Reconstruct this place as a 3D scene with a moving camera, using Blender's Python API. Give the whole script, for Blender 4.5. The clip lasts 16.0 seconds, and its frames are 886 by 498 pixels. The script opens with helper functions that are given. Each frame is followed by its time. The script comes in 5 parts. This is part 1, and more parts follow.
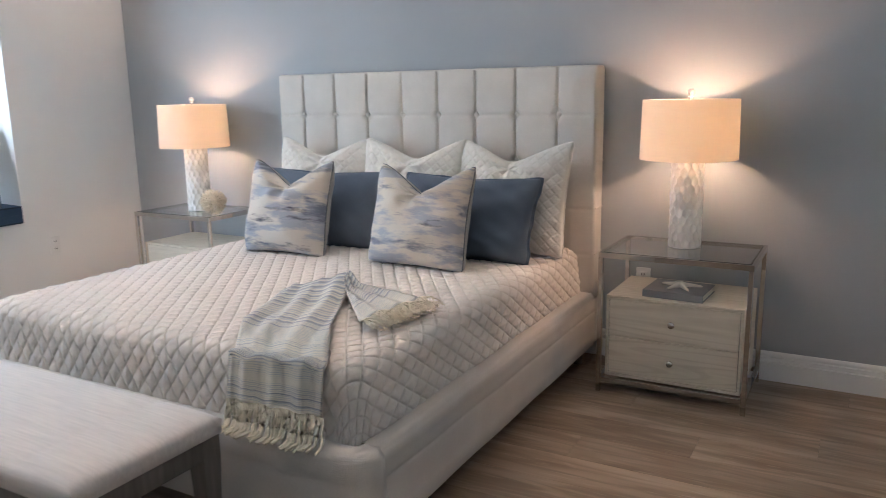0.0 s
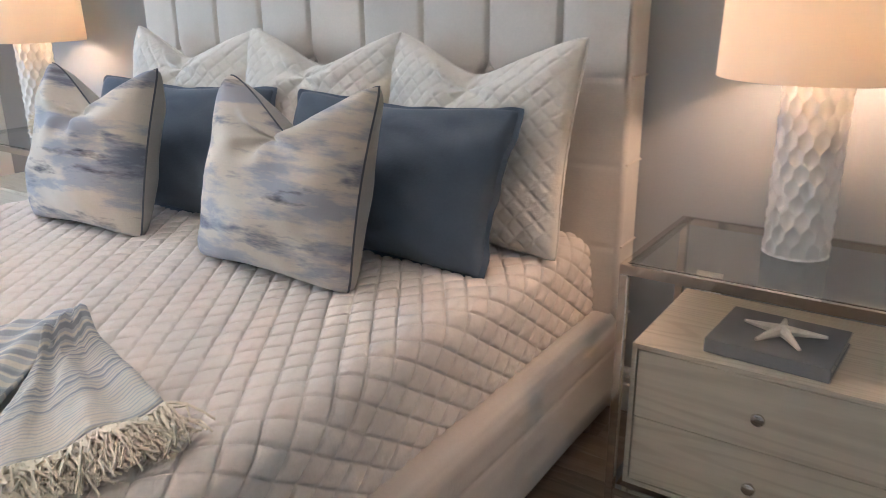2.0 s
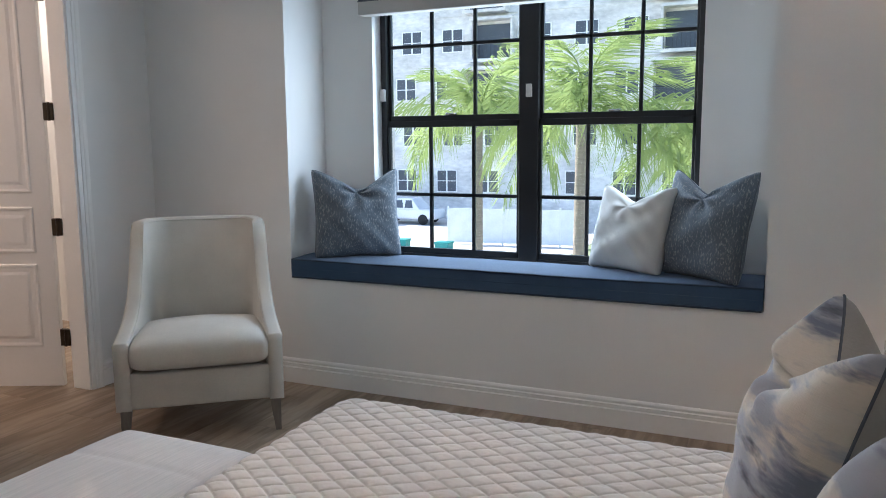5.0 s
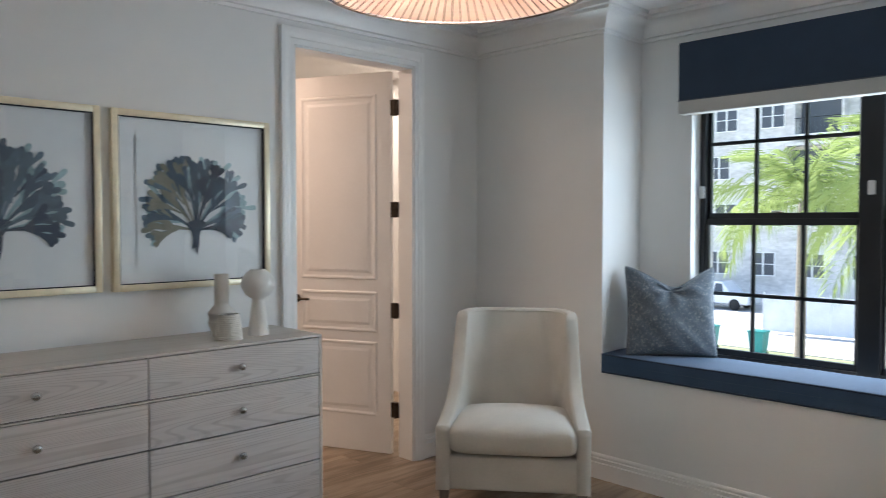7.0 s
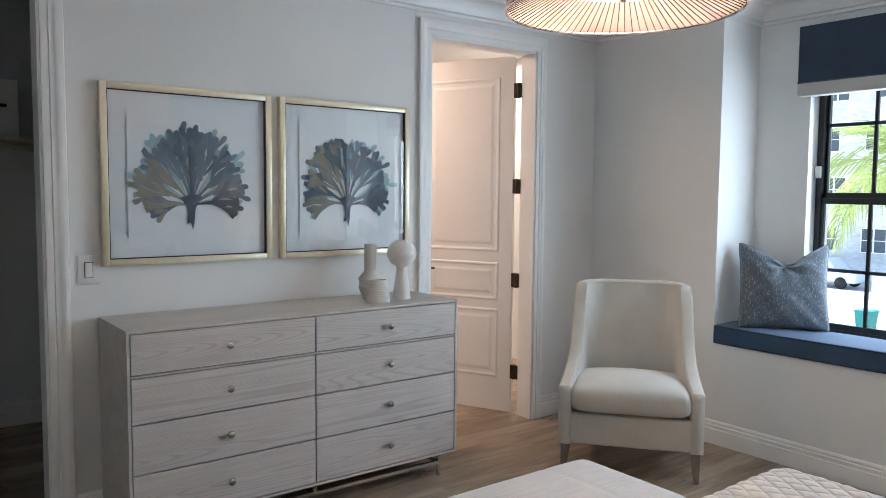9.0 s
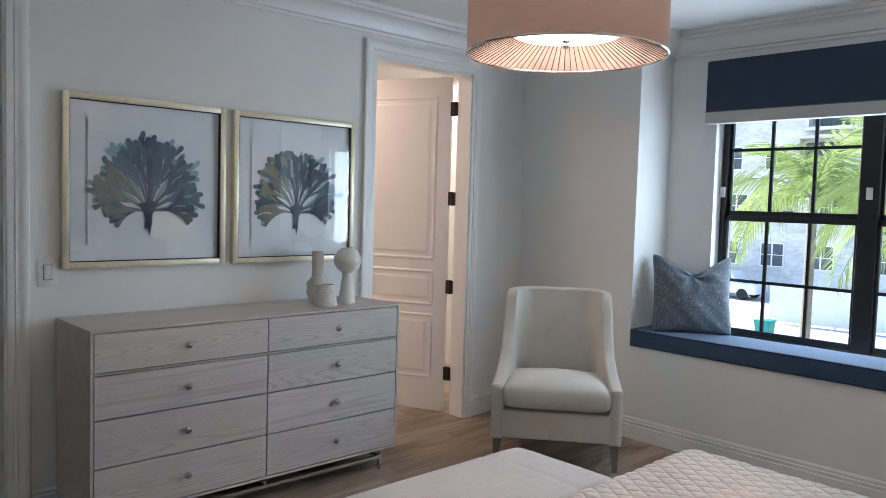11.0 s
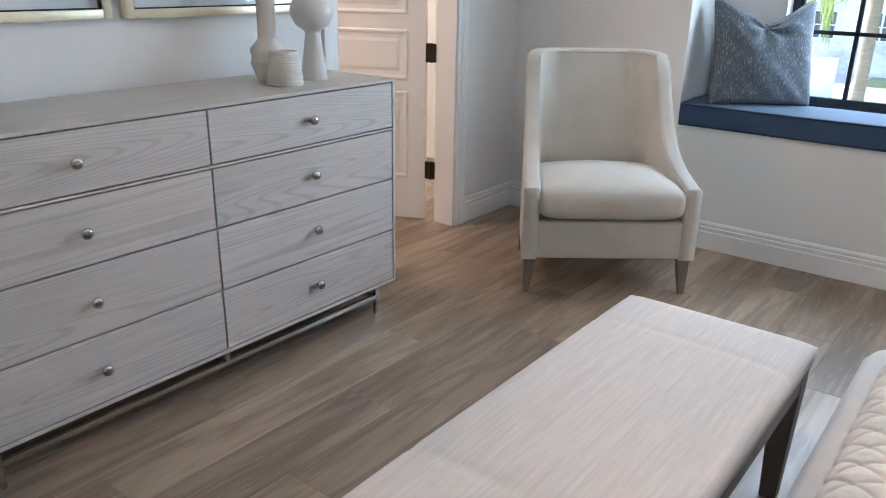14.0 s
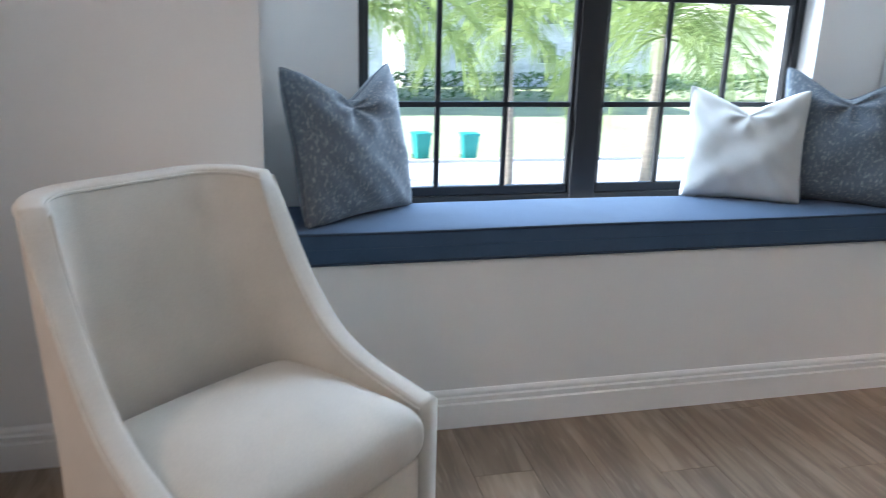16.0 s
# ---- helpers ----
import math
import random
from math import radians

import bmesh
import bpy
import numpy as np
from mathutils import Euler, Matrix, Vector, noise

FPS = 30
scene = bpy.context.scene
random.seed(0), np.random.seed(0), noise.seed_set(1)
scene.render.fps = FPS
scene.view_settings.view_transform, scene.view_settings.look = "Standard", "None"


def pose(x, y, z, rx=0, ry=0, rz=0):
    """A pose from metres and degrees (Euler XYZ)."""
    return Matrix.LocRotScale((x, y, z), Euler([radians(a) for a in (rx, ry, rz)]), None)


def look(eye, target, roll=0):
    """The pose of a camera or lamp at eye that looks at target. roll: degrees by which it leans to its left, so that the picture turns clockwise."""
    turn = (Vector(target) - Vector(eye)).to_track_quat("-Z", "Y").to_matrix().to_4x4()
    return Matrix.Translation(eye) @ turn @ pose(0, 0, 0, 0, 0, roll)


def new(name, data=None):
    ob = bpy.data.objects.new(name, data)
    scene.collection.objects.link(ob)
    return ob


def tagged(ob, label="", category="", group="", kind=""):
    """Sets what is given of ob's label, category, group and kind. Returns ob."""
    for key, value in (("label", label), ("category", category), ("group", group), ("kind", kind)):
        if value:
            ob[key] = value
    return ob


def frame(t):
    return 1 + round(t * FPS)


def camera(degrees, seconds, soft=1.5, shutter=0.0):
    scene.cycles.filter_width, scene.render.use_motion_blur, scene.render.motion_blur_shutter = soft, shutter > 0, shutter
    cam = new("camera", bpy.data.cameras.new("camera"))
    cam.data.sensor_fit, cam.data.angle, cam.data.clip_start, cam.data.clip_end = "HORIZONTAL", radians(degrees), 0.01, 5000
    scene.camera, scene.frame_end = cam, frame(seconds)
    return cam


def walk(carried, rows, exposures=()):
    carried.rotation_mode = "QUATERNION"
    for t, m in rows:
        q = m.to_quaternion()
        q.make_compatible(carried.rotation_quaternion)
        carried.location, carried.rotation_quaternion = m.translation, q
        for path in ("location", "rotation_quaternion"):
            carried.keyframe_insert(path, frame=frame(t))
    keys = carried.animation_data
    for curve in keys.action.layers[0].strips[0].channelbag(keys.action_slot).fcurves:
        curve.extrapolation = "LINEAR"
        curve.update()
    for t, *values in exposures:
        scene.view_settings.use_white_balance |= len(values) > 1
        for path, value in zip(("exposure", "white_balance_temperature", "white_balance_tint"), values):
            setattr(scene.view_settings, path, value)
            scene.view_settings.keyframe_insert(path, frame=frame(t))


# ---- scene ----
cam = camera(60.2, 16.0, 0.8, 0.2)
PATH = [
    (0, (-0.166, 0.076, 1.393), (-1.12, 1.787, 0.991), -1.0),
    (0.5, (-0.285, 0.471, 1.349), (-1.103, 2.239, 0.895), -1.1),
    (1, (-0.385, 0.895, 1.313), (-1.175, 2.666, 0.826), -1.0),
    (1.5, (-0.483, 1.35, 1.287), (-1.339, 3.074, 0.742), -0.6),
    (2, (-0.621, 1.802, 1.259), (-1.68, 3.374, 0.621), -0.5),
    (2.5, (-0.773, 2.196, 1.262), (-2.066, 3.567, 0.59), -0.9),
    (3, (-0.896, 2.519, 1.259), (-2.54, 3.449, 0.6), -1.4),
    (3.5, (-1.058, 2.718, 1.258), (-2.948, 2.964, 0.654), -1.1),
    (3.7, (-1.14, 2.779, 1.279), (-3.054, 2.751, 0.699), -1.4),
    (4, (-1.216, 2.84, 1.306), (-3.106, 2.456, 0.776), -1.5),
    (4.2, (-1.244, 2.897, 1.314), (-3.101, 2.339, 0.826), -1.3),
    (6.3, (-1.26, 3.065, 1.484), (-2.999, 2.082, 1.39), 0.2),
    (6.5, (-1.251, 3.055, 1.489), (-2.919, 1.954, 1.407), 0.0),
    (7, (-1.166, 3.015, 1.484), (-2.552, 1.574, 1.413), 0.0),
    (7.5, (-1.014, 3.047, 1.509), (-2.201, 1.441, 1.414), 0.1),
    (8, (-0.88, 3.108, 1.512), (-2.033, 1.479, 1.39), 0.2),
    (8.5, (-0.84, 3.137, 1.527), (-2.01, 1.521, 1.385), 0.4),
    (9, (-0.763, 3.156, 1.516), (-1.97, 1.568, 1.368), 0.5),
    (11.5, (-0.456, 3.313, 1.532), (-1.85, 1.885, 1.391), 1.7),
    (12, (-0.46, 3.298, 1.532), (-1.863, 1.889, 1.32), 1.9),
    (12.5, (-0.551, 3.165, 1.5), (-1.954, 1.776, 1.179), 2.0),
    (13, (-0.728, 2.845, 1.46), (-2.112, 1.476, 1.002), 2.2),
    (13.5, (-0.887, 2.408, 1.408), (-2.265, 1.084, 0.817), 1.4),
    (14, (-1.068, 1.936, 1.335), (-2.553, 0.785, 0.649), 1.0),
    (14.5, (-1.291, 1.474, 1.324), (-2.902, 0.529, 0.609), 0.7),
    (15, (-1.598, 1.065, 1.337), (-3.35, 0.416, 0.624), 0.6),
    (15.5, (-2.034, 0.745, 1.348), (-3.909, 0.531, 0.686), 1.0),
    (16, (-2.521, 0.496, 1.381), (-4.383, 0.942, 0.805), 1.5),
]
EXPOSURES = [(t, s, k, 10) for t, s, k in (
    (0.0, 2.2, 5650), (0.5, 2.3, 5700), (1.0, 2.35, 5800), (1.5, 2.38, 5800), (2.0, 2.28, 5650), (2.5, 2.25, 5500), (3.0, 2.3, 5400), (3.5, 2.0, 5550), (4.0, 1.67, 5550), (5.2, 1.45, 5750), (6.5, 1.42, 5950), (7.0, 1.5, 6050), (7.5, 1.80, 5950), (8.0, 1.86, 5900), (9.0, 1.86, 5850), (11.5, 1.58, 5700),
    (12.5, 1.62, 5620), (13.0, 1.86, 5680), (13.5, 2.05, 5650), (14.0, 2.14, 5650), (14.5, 2.16, 5650), (15.0, 2.22, 5650), (15.5, 2.24, 5700), (16.0, 1.93, 5500))]
walk(cam, [(t, look(eye, target, roll)) for t, eye, target, roll in PATH], EXPOSURES)

# ---- world, sun, large lights ----
SUN_EL, SUN_AZ = 40.0, 193.0
world = bpy.data.worlds.new("sky")
scene.world = world
world.use_nodes = True
wn = world.node_tree
sky = wn.nodes.new("ShaderNodeTexSky")
sky.sky_type, sky.sun_disc = "NISHITA", False
sky.sun_elevation, sky.sun_rotation = radians(SUN_EL), radians(SUN_AZ)
wn.nodes["Background"].inputs["Strength"].default_value = 0.15
wn.links.new(sky.outputs[0], wn.nodes["Background"].inputs["Color"])


def lamp(name, kind, power, color, m, size=0.1, size_y=None):
    d = bpy.data.lights.new(name, kind)
    d.energy, d.color = power, color
    if kind == "AREA":
        d.shape, d.size, d.size_y = "RECTANGLE", size, size_y or size
    elif kind == "SUN":
        d.angle = radians(size)
    else:
        d.shadow_soft_size = size
    o = new(name, d)
    o.matrix_world = m
    return o


saz, sel = radians(SUN_AZ), radians(SUN_EL)
sun_from = Vector((math.sin(saz) * math.cos(sel), math.cos(saz) * math.cos(sel), math.sin(sel)))
lamp("sun", "SUN", 4.8, (1.0, 0.95, 0.88), look(sun_from * 30, (0, 0, 0)), 0.5)
lamp("window_daylight", "AREA", 13.0, (0.79, 0.91, 1.0), look((-5.31, 1.745, 1.40), (0, 1.745, 1.30)), 1.75, 1.28)
WARM = (1.0, 0.60, 0.365)
for bx, by in ((-0.885, 3.68), (-3.955, 3.627)):
    lamp("table_lamp_bulb", "POINT", 2.75, WARM, pose(bx, by, 1.215), 0.035)
lamp("pendant_bulb", "POINT", 16, (1.0, 0.82, 0.68), pose(-2.33, 1.845, 2.125), 0.04)
lamp("unseen_hall_light", "AREA", 8.5, (1.0, 0.68, 0.49), pose(-3.15, -1.62, 2.68), 0.8)
# second hall lamp, unseen, added to brighten the gap beside the door hinges
lamp("unseen_hall_light", "AREA", 8, (1.0, 0.80, 0.64), pose(-4.95, -1.75, 2.68), 0.5)

# ---- materials ----


def material(name, base, rough=0.6, metal=0.0, var=0.05, scale=8.0, fine=90.0, bump=0.1, stretch=(1, 1, 1), sheen=0.0, per_object=0.0, depth=0.002, coords="Object", spec=0.5):
    """A surface with variation at two scales and a fine relief."""
    m = bpy.data.materials.new(name)
    m.use_nodes = True
    nt = m.node_tree
    b = nt.nodes["Principled BSDF"]
    b.inputs["Roughness"].default_value, b.inputs["Metallic"].default_value = rough, metal
    b.inputs["Specular IOR Level"].default_value = spec
    if sheen:
        b.inputs["Sheen Weight"].default_value, b.inputs["Sheen Roughness"].default_value = sheen, 0.5
    tc, mp = nt.nodes.new("ShaderNodeTexCoord"), nt.nodes.new("ShaderNodeMapping")
    mp.inputs["Scale"].default_value = stretch
    nt.links.new(tc.outputs[coords], mp.inputs["Vector"])
    n1, n2 = nt.nodes.new("ShaderNodeTexNoise"), nt.nodes.new("ShaderNodeTexNoise")
    n1.inputs["Scale"].default_value, n1.inputs["Detail"].default_value = scale, 4
    n2.inputs["Scale"].default_value, n2.inputs["Detail"].default_value = fine, 3
    for n in (n1, n2):
        nt.links.new(mp.outputs[0], n.inputs["Vector"])
    add = nt.nodes.new("ShaderNodeMath")
    add.operation = "MULTIPLY_ADD"
    add.inputs[1].default_value = 0.5
    nt.links.new(n2.outputs[0], add.inputs[0])
    nt.links.new(n1.outputs[0], add.inputs[2])
    ramp = nt.nodes.new("ShaderNodeMapRange")
    ramp.inputs["From Min"].default_value, ramp.inputs["From Max"].default_value = 0.45, 1.05
    ramp.inputs["To Min"].default_value, ramp.inputs["To Max"].default_value = 1 - var, 1 + var
    nt.links.new(add.outputs[0], ramp.inputs["Value"])
    last = ramp.outputs[0]
    if per_object:
        oi, mr, mul = nt.nodes.new("ShaderNodeObjectInfo"), nt.nodes.new("ShaderNodeMapRange"), nt.nodes.new("ShaderNodeMath")
        mr.inputs["To Min"].default_value, mr.inputs["To Max"].default_value = 1 - per_object, 1 + per_object
        mul.operation = "MULTIPLY"
        nt.links.new(oi.outputs["Random"], mr.inputs["Value"])
        nt.links.new(mr.outputs[0], mul.inputs[0])
        nt.links.new(last, mul.inputs[1])
        last = mul.outputs[0]
    col = nt.nodes.new("ShaderNodeVectorMath")
    col.operation = "SCALE"
    col.inputs[0].default_value = base
    nt.links.new(last, col.inputs["Scale"])
    nt.links.new(col.outputs[0], b.inputs["Base Color"])
    if bump:
        bp = nt.nodes.new("ShaderNodeBump")
        bp.inputs["Strength"].default_value, bp.inputs["Distance"].default_value = bump, depth
        nt.links.new(n2.outputs[0], bp.inputs["Height"])
        nt.links.new(bp.outputs[0], b.inputs["Normal"])
    return m


def woven(name, base, var=0.08, weave=650.0, bump=0.35, sheen=0.25, stretch=(1, 1, 1), rough=0.9, crumple=0.0):
    """Cloth: crossed threads over slow shading of the dye."""
    m = material(name, base, rough, 0, var, 6.0, 140.0, 0, stretch, sheen, spec=0.2)
    nt = m.node_tree
    b = nt.nodes["Principled BSDF"]
    tc = nt.nodes.new("ShaderNodeTexCoord")
    h = None
    for squash in ((1, 1, 0.08), (0.08, 0.08, 1)):
        w, mp = nt.nodes.new("ShaderNodeTexNoise"), nt.nodes.new("ShaderNodeMapping")
        mp.inputs["Scale"].default_value = squash
        w.inputs["Scale"].default_value, w.inputs["Detail"].default_value = weave * 0.7, 3
        nt.links.new(tc.outputs["Object"], mp.inputs["Vector"])
        nt.links.new(mp.outputs[0], w.inputs["Vector"])
        if h is None:
            h = w
        else:
            a = nt.nodes.new("ShaderNodeMath")
            nt.links.new(h.outputs[0], a.inputs[0])
            nt.links.new(w.outputs[0], a.inputs[1])
            h = a
    bp = nt.nodes.new("ShaderNodeBump")
    bp.inputs["Strength"].default_value, bp.inputs["Distance"].default_value = bump, 0.001
    nt.links.new(h.outputs[0], bp.inputs["Height"])
    if crumple:
        cn, cb = nt.nodes.new("ShaderNodeTexNoise"), nt.nodes.new("ShaderNodeBump")
        cn.inputs["Scale"].default_value, cn.inputs["Detail"].default_value = 46, 4
        cb.inputs["Strength"].default_value, cb.inputs["Distance"].default_value = crumple, 0.006
        nt.links.new(tc.outputs["Object"], cn.inputs["Vector"])
        nt.links.new(cn.outputs[0], cb.inputs["Height"])
        nt.links.new(cb.outputs[0], bp.inputs["Normal"])
    nt.links.new(bp.outputs[0], b.inputs["Normal"])
    return m


def wood(name, light, dark, axis="x", rough=0.45, bands=26.0, contrast=0.5, per_object=0.0, bump=0.15, drawn=0.12, line=0.22, pores=1.0, edge=-0.1):
    """Timber: long drawn-out figure with arched grain and fine pores, along one axis."""
    m = bpy.data.materials.new(name)
    m.use_nodes = True
    nt = m.node_tree
    b = nt.nodes["Principled BSDF"]
    b.inputs["Roughness"].default_value = rough
    tc, mp = nt.nodes.new("ShaderNodeTexCoord"), nt.nodes.new("ShaderNodeMapping")
    oi = nt.nodes.new("ShaderNodeObjectInfo")
    mp.inputs["Scale"].default_value = (drawn, 1, 1) if axis == "x" else (1, drawn, 1) if axis == "y" else (1, 1, drawn)
    off = nt.nodes.new("ShaderNodeVectorMath")
    off.operation = "MULTIPLY_ADD"
    off.inputs[1].default_value = (7.3, 5.1, 9.7)
    nt.links.new(oi.outputs["Random"], off.inputs[0])
    nt.links.new(tc.outputs["Object"], off.inputs[2])
    nt.links.new(off.outputs[0], mp.inputs["Vector"])
    fig = nt.nodes.new("ShaderNodeTexNoise")
    fig.inputs["Scale"].default_value, fig.inputs["Detail"].default_value = 2.6, 2
    nt.links.new(mp.outputs[0], fig.inputs["Vector"])
    ring = nt.nodes.new("ShaderNodeMath")
    ring.operation = "MULTIPLY"
    ring.inputs[1].default_value = bands
    nt.links.new(fig.outputs[0], ring.inputs[0])
    sn = nt.nodes.new("ShaderNodeMath")
    sn.operation = "SINE"
    nt.links.new(ring.outputs[0], sn.inputs[0])
    sharp = nt.nodes.new("ShaderNodeMapRange")
    sharp.interpolation_type = "SMOOTHSTEP"
    sharp.inputs["From Min"].default_value, sharp.inputs["From Max"].default_value = -1.0, edge
    sharp.inputs["To Min"].default_value, sharp.inputs["To Max"].default_value = -1.0, 0.4
    nt.links.new(sn.outputs[0], sharp.inputs["Value"])
    pore = nt.nodes.new("ShaderNodeTexNoise")
    pore.inputs["Scale"].default_value, pore.inputs["Detail"].default_value = 70, 5
    nt.links.new(mp.outputs[0], pore.inputs["Vector"])
    mix = nt.nodes.new("ShaderNodeMath")
    mix.operation = "MULTIPLY_ADD"
    mix.inputs[1].default_value = line
    nt.links.new(sharp.outputs[0], mix.inputs[0])
    calm = nt.nodes.new("ShaderNodeMapRange")
    calm.inputs["To Min"].default_value, calm.inputs["To Max"].default_value = 0.5 - pores / 2, 0.5 + pores / 2
    nt.links.new(pore.outputs[0], calm.inputs["Value"])
    nt.links.new(calm.outputs[0], mix.inputs[2])
    ramp = nt.nodes.new("ShaderNodeValToRGB")
    e = ramp.color_ramp.elements
    e[0].position, e[0].color = 0.5 - contrast / 2, (*dark, 1)
    e[1].position, e[1].color = 0.5 + contrast / 2, (*light, 1)
    nt.links.new(mix.outputs[0], ramp.inputs[0])
    last = ramp.outputs[0]
    if per_object:
        mr, sc = nt.nodes.new("ShaderNodeMapRange"), nt.nodes.new("ShaderNodeVectorMath")
        mr.inputs["To Min"].default_value, mr.inputs["To Max"].default_value = 1 - per_object, 1 + per_object
        sc.operation = "SCALE"
        nt.links.new(oi.outputs["Random"], mr.inputs["Value"])
        nt.links.new(last, sc.inputs[0])
        nt.links.new(mr.outputs[0], sc.inputs["Scale"])
        last = sc.outputs[0]
    nt.links.new(last, b.inputs["Base Color"])
    bp = nt.nodes.new("ShaderNodeBump")
    bp.inputs["Strength"].default_value, bp.inputs["Distance"].default_value = bump, 0.001
    nt.links.new(mix.outputs[0], bp.inputs["Height"])
    nt.links.new(bp.outputs[0], b.inputs["Normal"])
    return m


def plank_wood(name, light, dark, pale):
    """Wood-look tile along x: broad drawn-out figure, dark streaks, pale limed pores, a tone of its own for each plank."""
    m = bpy.data.materials.new(name)
    m.use_nodes = True
    nt = m.node_tree
    b = nt.nodes["Principled BSDF"]
    tc, oi, off = (nt.nodes.new(k) for k in ("ShaderNodeTexCoord", "ShaderNodeObjectInfo", "ShaderNodeVectorMath"))
    off.operation = "MULTIPLY_ADD"
    off.inputs[1].default_value = (17.3, 5.1, 9.7)
    nt.links.new(oi.outputs["Random"], off.inputs[0])
    nt.links.new(tc.outputs["Object"], off.inputs[2])

    def grain(stretch, scale, detail, warp):
        mp, n = nt.nodes.new("ShaderNodeMapping"), nt.nodes.new("ShaderNodeTexNoise")
        mp.inputs["Scale"].default_value = stretch
        n.inputs["Scale"].default_value, n.inputs["Detail"].default_value, n.inputs["Distortion"].default_value = scale, detail, warp
        nt.links.new(off.outputs[0], mp.inputs["Vector"])
        nt.links.new(mp.outputs[0], n.inputs["Vector"])
        return n.outputs[0]

    def span(value, lo, hi, a=0.0, z=1.0):
        r = nt.nodes.new("ShaderNodeMapRange")
        r.interpolation_type = "SMOOTHSTEP"
        for k, v in (("From Min", lo), ("From Max", hi), ("To Min", a), ("To Max", z)):
            r.inputs[k].default_value = v
        nt.links.new(value, r.inputs["Value"])
        return r.outputs[0]

    def blend(fac, a, z):
        mx = nt.nodes.new("ShaderNodeMix")
        mx.data_type = "RGBA"
        nt.links.new(fac, mx.inputs[0])
        for k, v in ((6, a), (7, z)):
            if isinstance(v, tuple):
                mx.inputs[k].default_value = (*v, 1)
            else:
                nt.links.new(v, mx.inputs[k])
        return mx.outputs[2]

    broad = grain((0.22, 1, 1), 5.0, 3, 1.0)
    streak = grain((0.11, 1, 1), 15.0, 5, 1.4)
    pores = grain((0.09, 1, 1), 75.0, 4, 0.5)
    mid = tuple((p + q) / 2 for p, q in zip(light, dark))
    col = blend(span(broad, 0.32, 0.66), mid, light)
    col = blend(span(streak, 0.62, 0.34, 0.0, 0.60), col, dark)
    col = blend(span(pores, 0.55, 0.74, 0.0, 0.42), col, pale)
    sc = nt.nodes.new("ShaderNodeVectorMath")
    sc.operation = "SCALE"
    nt.links.new(col, sc.inputs[0])
    nt.links.new(span(oi.outputs["Random"], 0.0, 1.0, 0.86, 1.12), sc.inputs["Scale"])
    nt.links.new(sc.outputs[0], b.inputs["Base Color"])
    nt.links.new(span(broad, 0.3, 0.7, 0.50, 0.36), b.inputs["Roughness"])
    bp = nt.nodes.new("ShaderNodeBump")
    bp.inputs["Strength"].default_value, bp.inputs["Distance"].default_value = 0.18, 0.0008
    nt.links.new(streak, bp.inputs["Height"])
    nt.links.new(bp.outputs[0], b.inputs["Normal"])
    return m


def streaked(name, base, tints, stretch, scale, lo=0.5, soft=0.05, rough=0.9):
    """Cloth printed with broken horizontal brush strokes of several tints."""
    m = woven(name, base, 0.06)
    nt = m.node_tree
    b = nt.nodes["Principled BSDF"]
    last = b.inputs["Base Color"].links[0].from_socket
    for i, (tint, cut) in enumerate(tints):
        tc, mp, n, r = (nt.nodes.new(k) for k in ("ShaderNodeTexCoord", "ShaderNodeMapping", "ShaderNodeTexNoise", "ShaderNodeMapRange"))
        oi, va = nt.nodes.new("ShaderNodeObjectInfo"), nt.nodes.new("ShaderNodeVectorMath")
        va.operation = "MULTIPLY_ADD"
        va.inputs[1].default_value = (3.7, 2.1, 4.9)
        nt.links.new(oi.outputs["Random"], va.inputs[0])
        nt.links.new(tc.outputs["Object"], va.inputs[2])
        mp.inputs["Scale"].default_value, mp.inputs["Location"].default_value = stretch, (i * 3.1, 0, i * 1.7)
        n.inputs["Scale"].default_value, n.inputs["Detail"].default_value = scale, 5
        n.inputs["Roughness"].default_value = 0.6
        r.inputs["From Min"].default_value, r.inputs["From Max"].default_value = cut, cut + soft
        mx = nt.nodes.new("ShaderNodeMix")
        mx.data_type = "RGBA"
        mx.inputs[7].default_value = (*tint, 1)
        nt.links.new(va.outputs[0], mp.inputs["Vector"])
        nt.links.new(mp.outputs[0], n.inputs["Vector"])
        nt.links.new(n.outputs[0], r.inputs["Value"])
        nt.links.new(r.outputs[0], mx.inputs[0])
        nt.links.new(last, mx.inputs[6])
        last = mx.outputs[2]
    nt.links.new(last, b.inputs["Base Color"])
    return m


def clear(name, tint=(1, 1, 1), ior=1.45, rough=0.0):
    m = bpy.data.materials.new(name)
    m.use_nodes = True
    b = m.node_tree.nodes["Principled BSDF"]
    b.inputs["Base Color"].default_value = (*tint, 1)
    b.inputs["Transmission Weight"].default_value, b.inputs["IOR"].default_value, b.inputs["Roughness"].default_value = 1, ior, rough
    return m


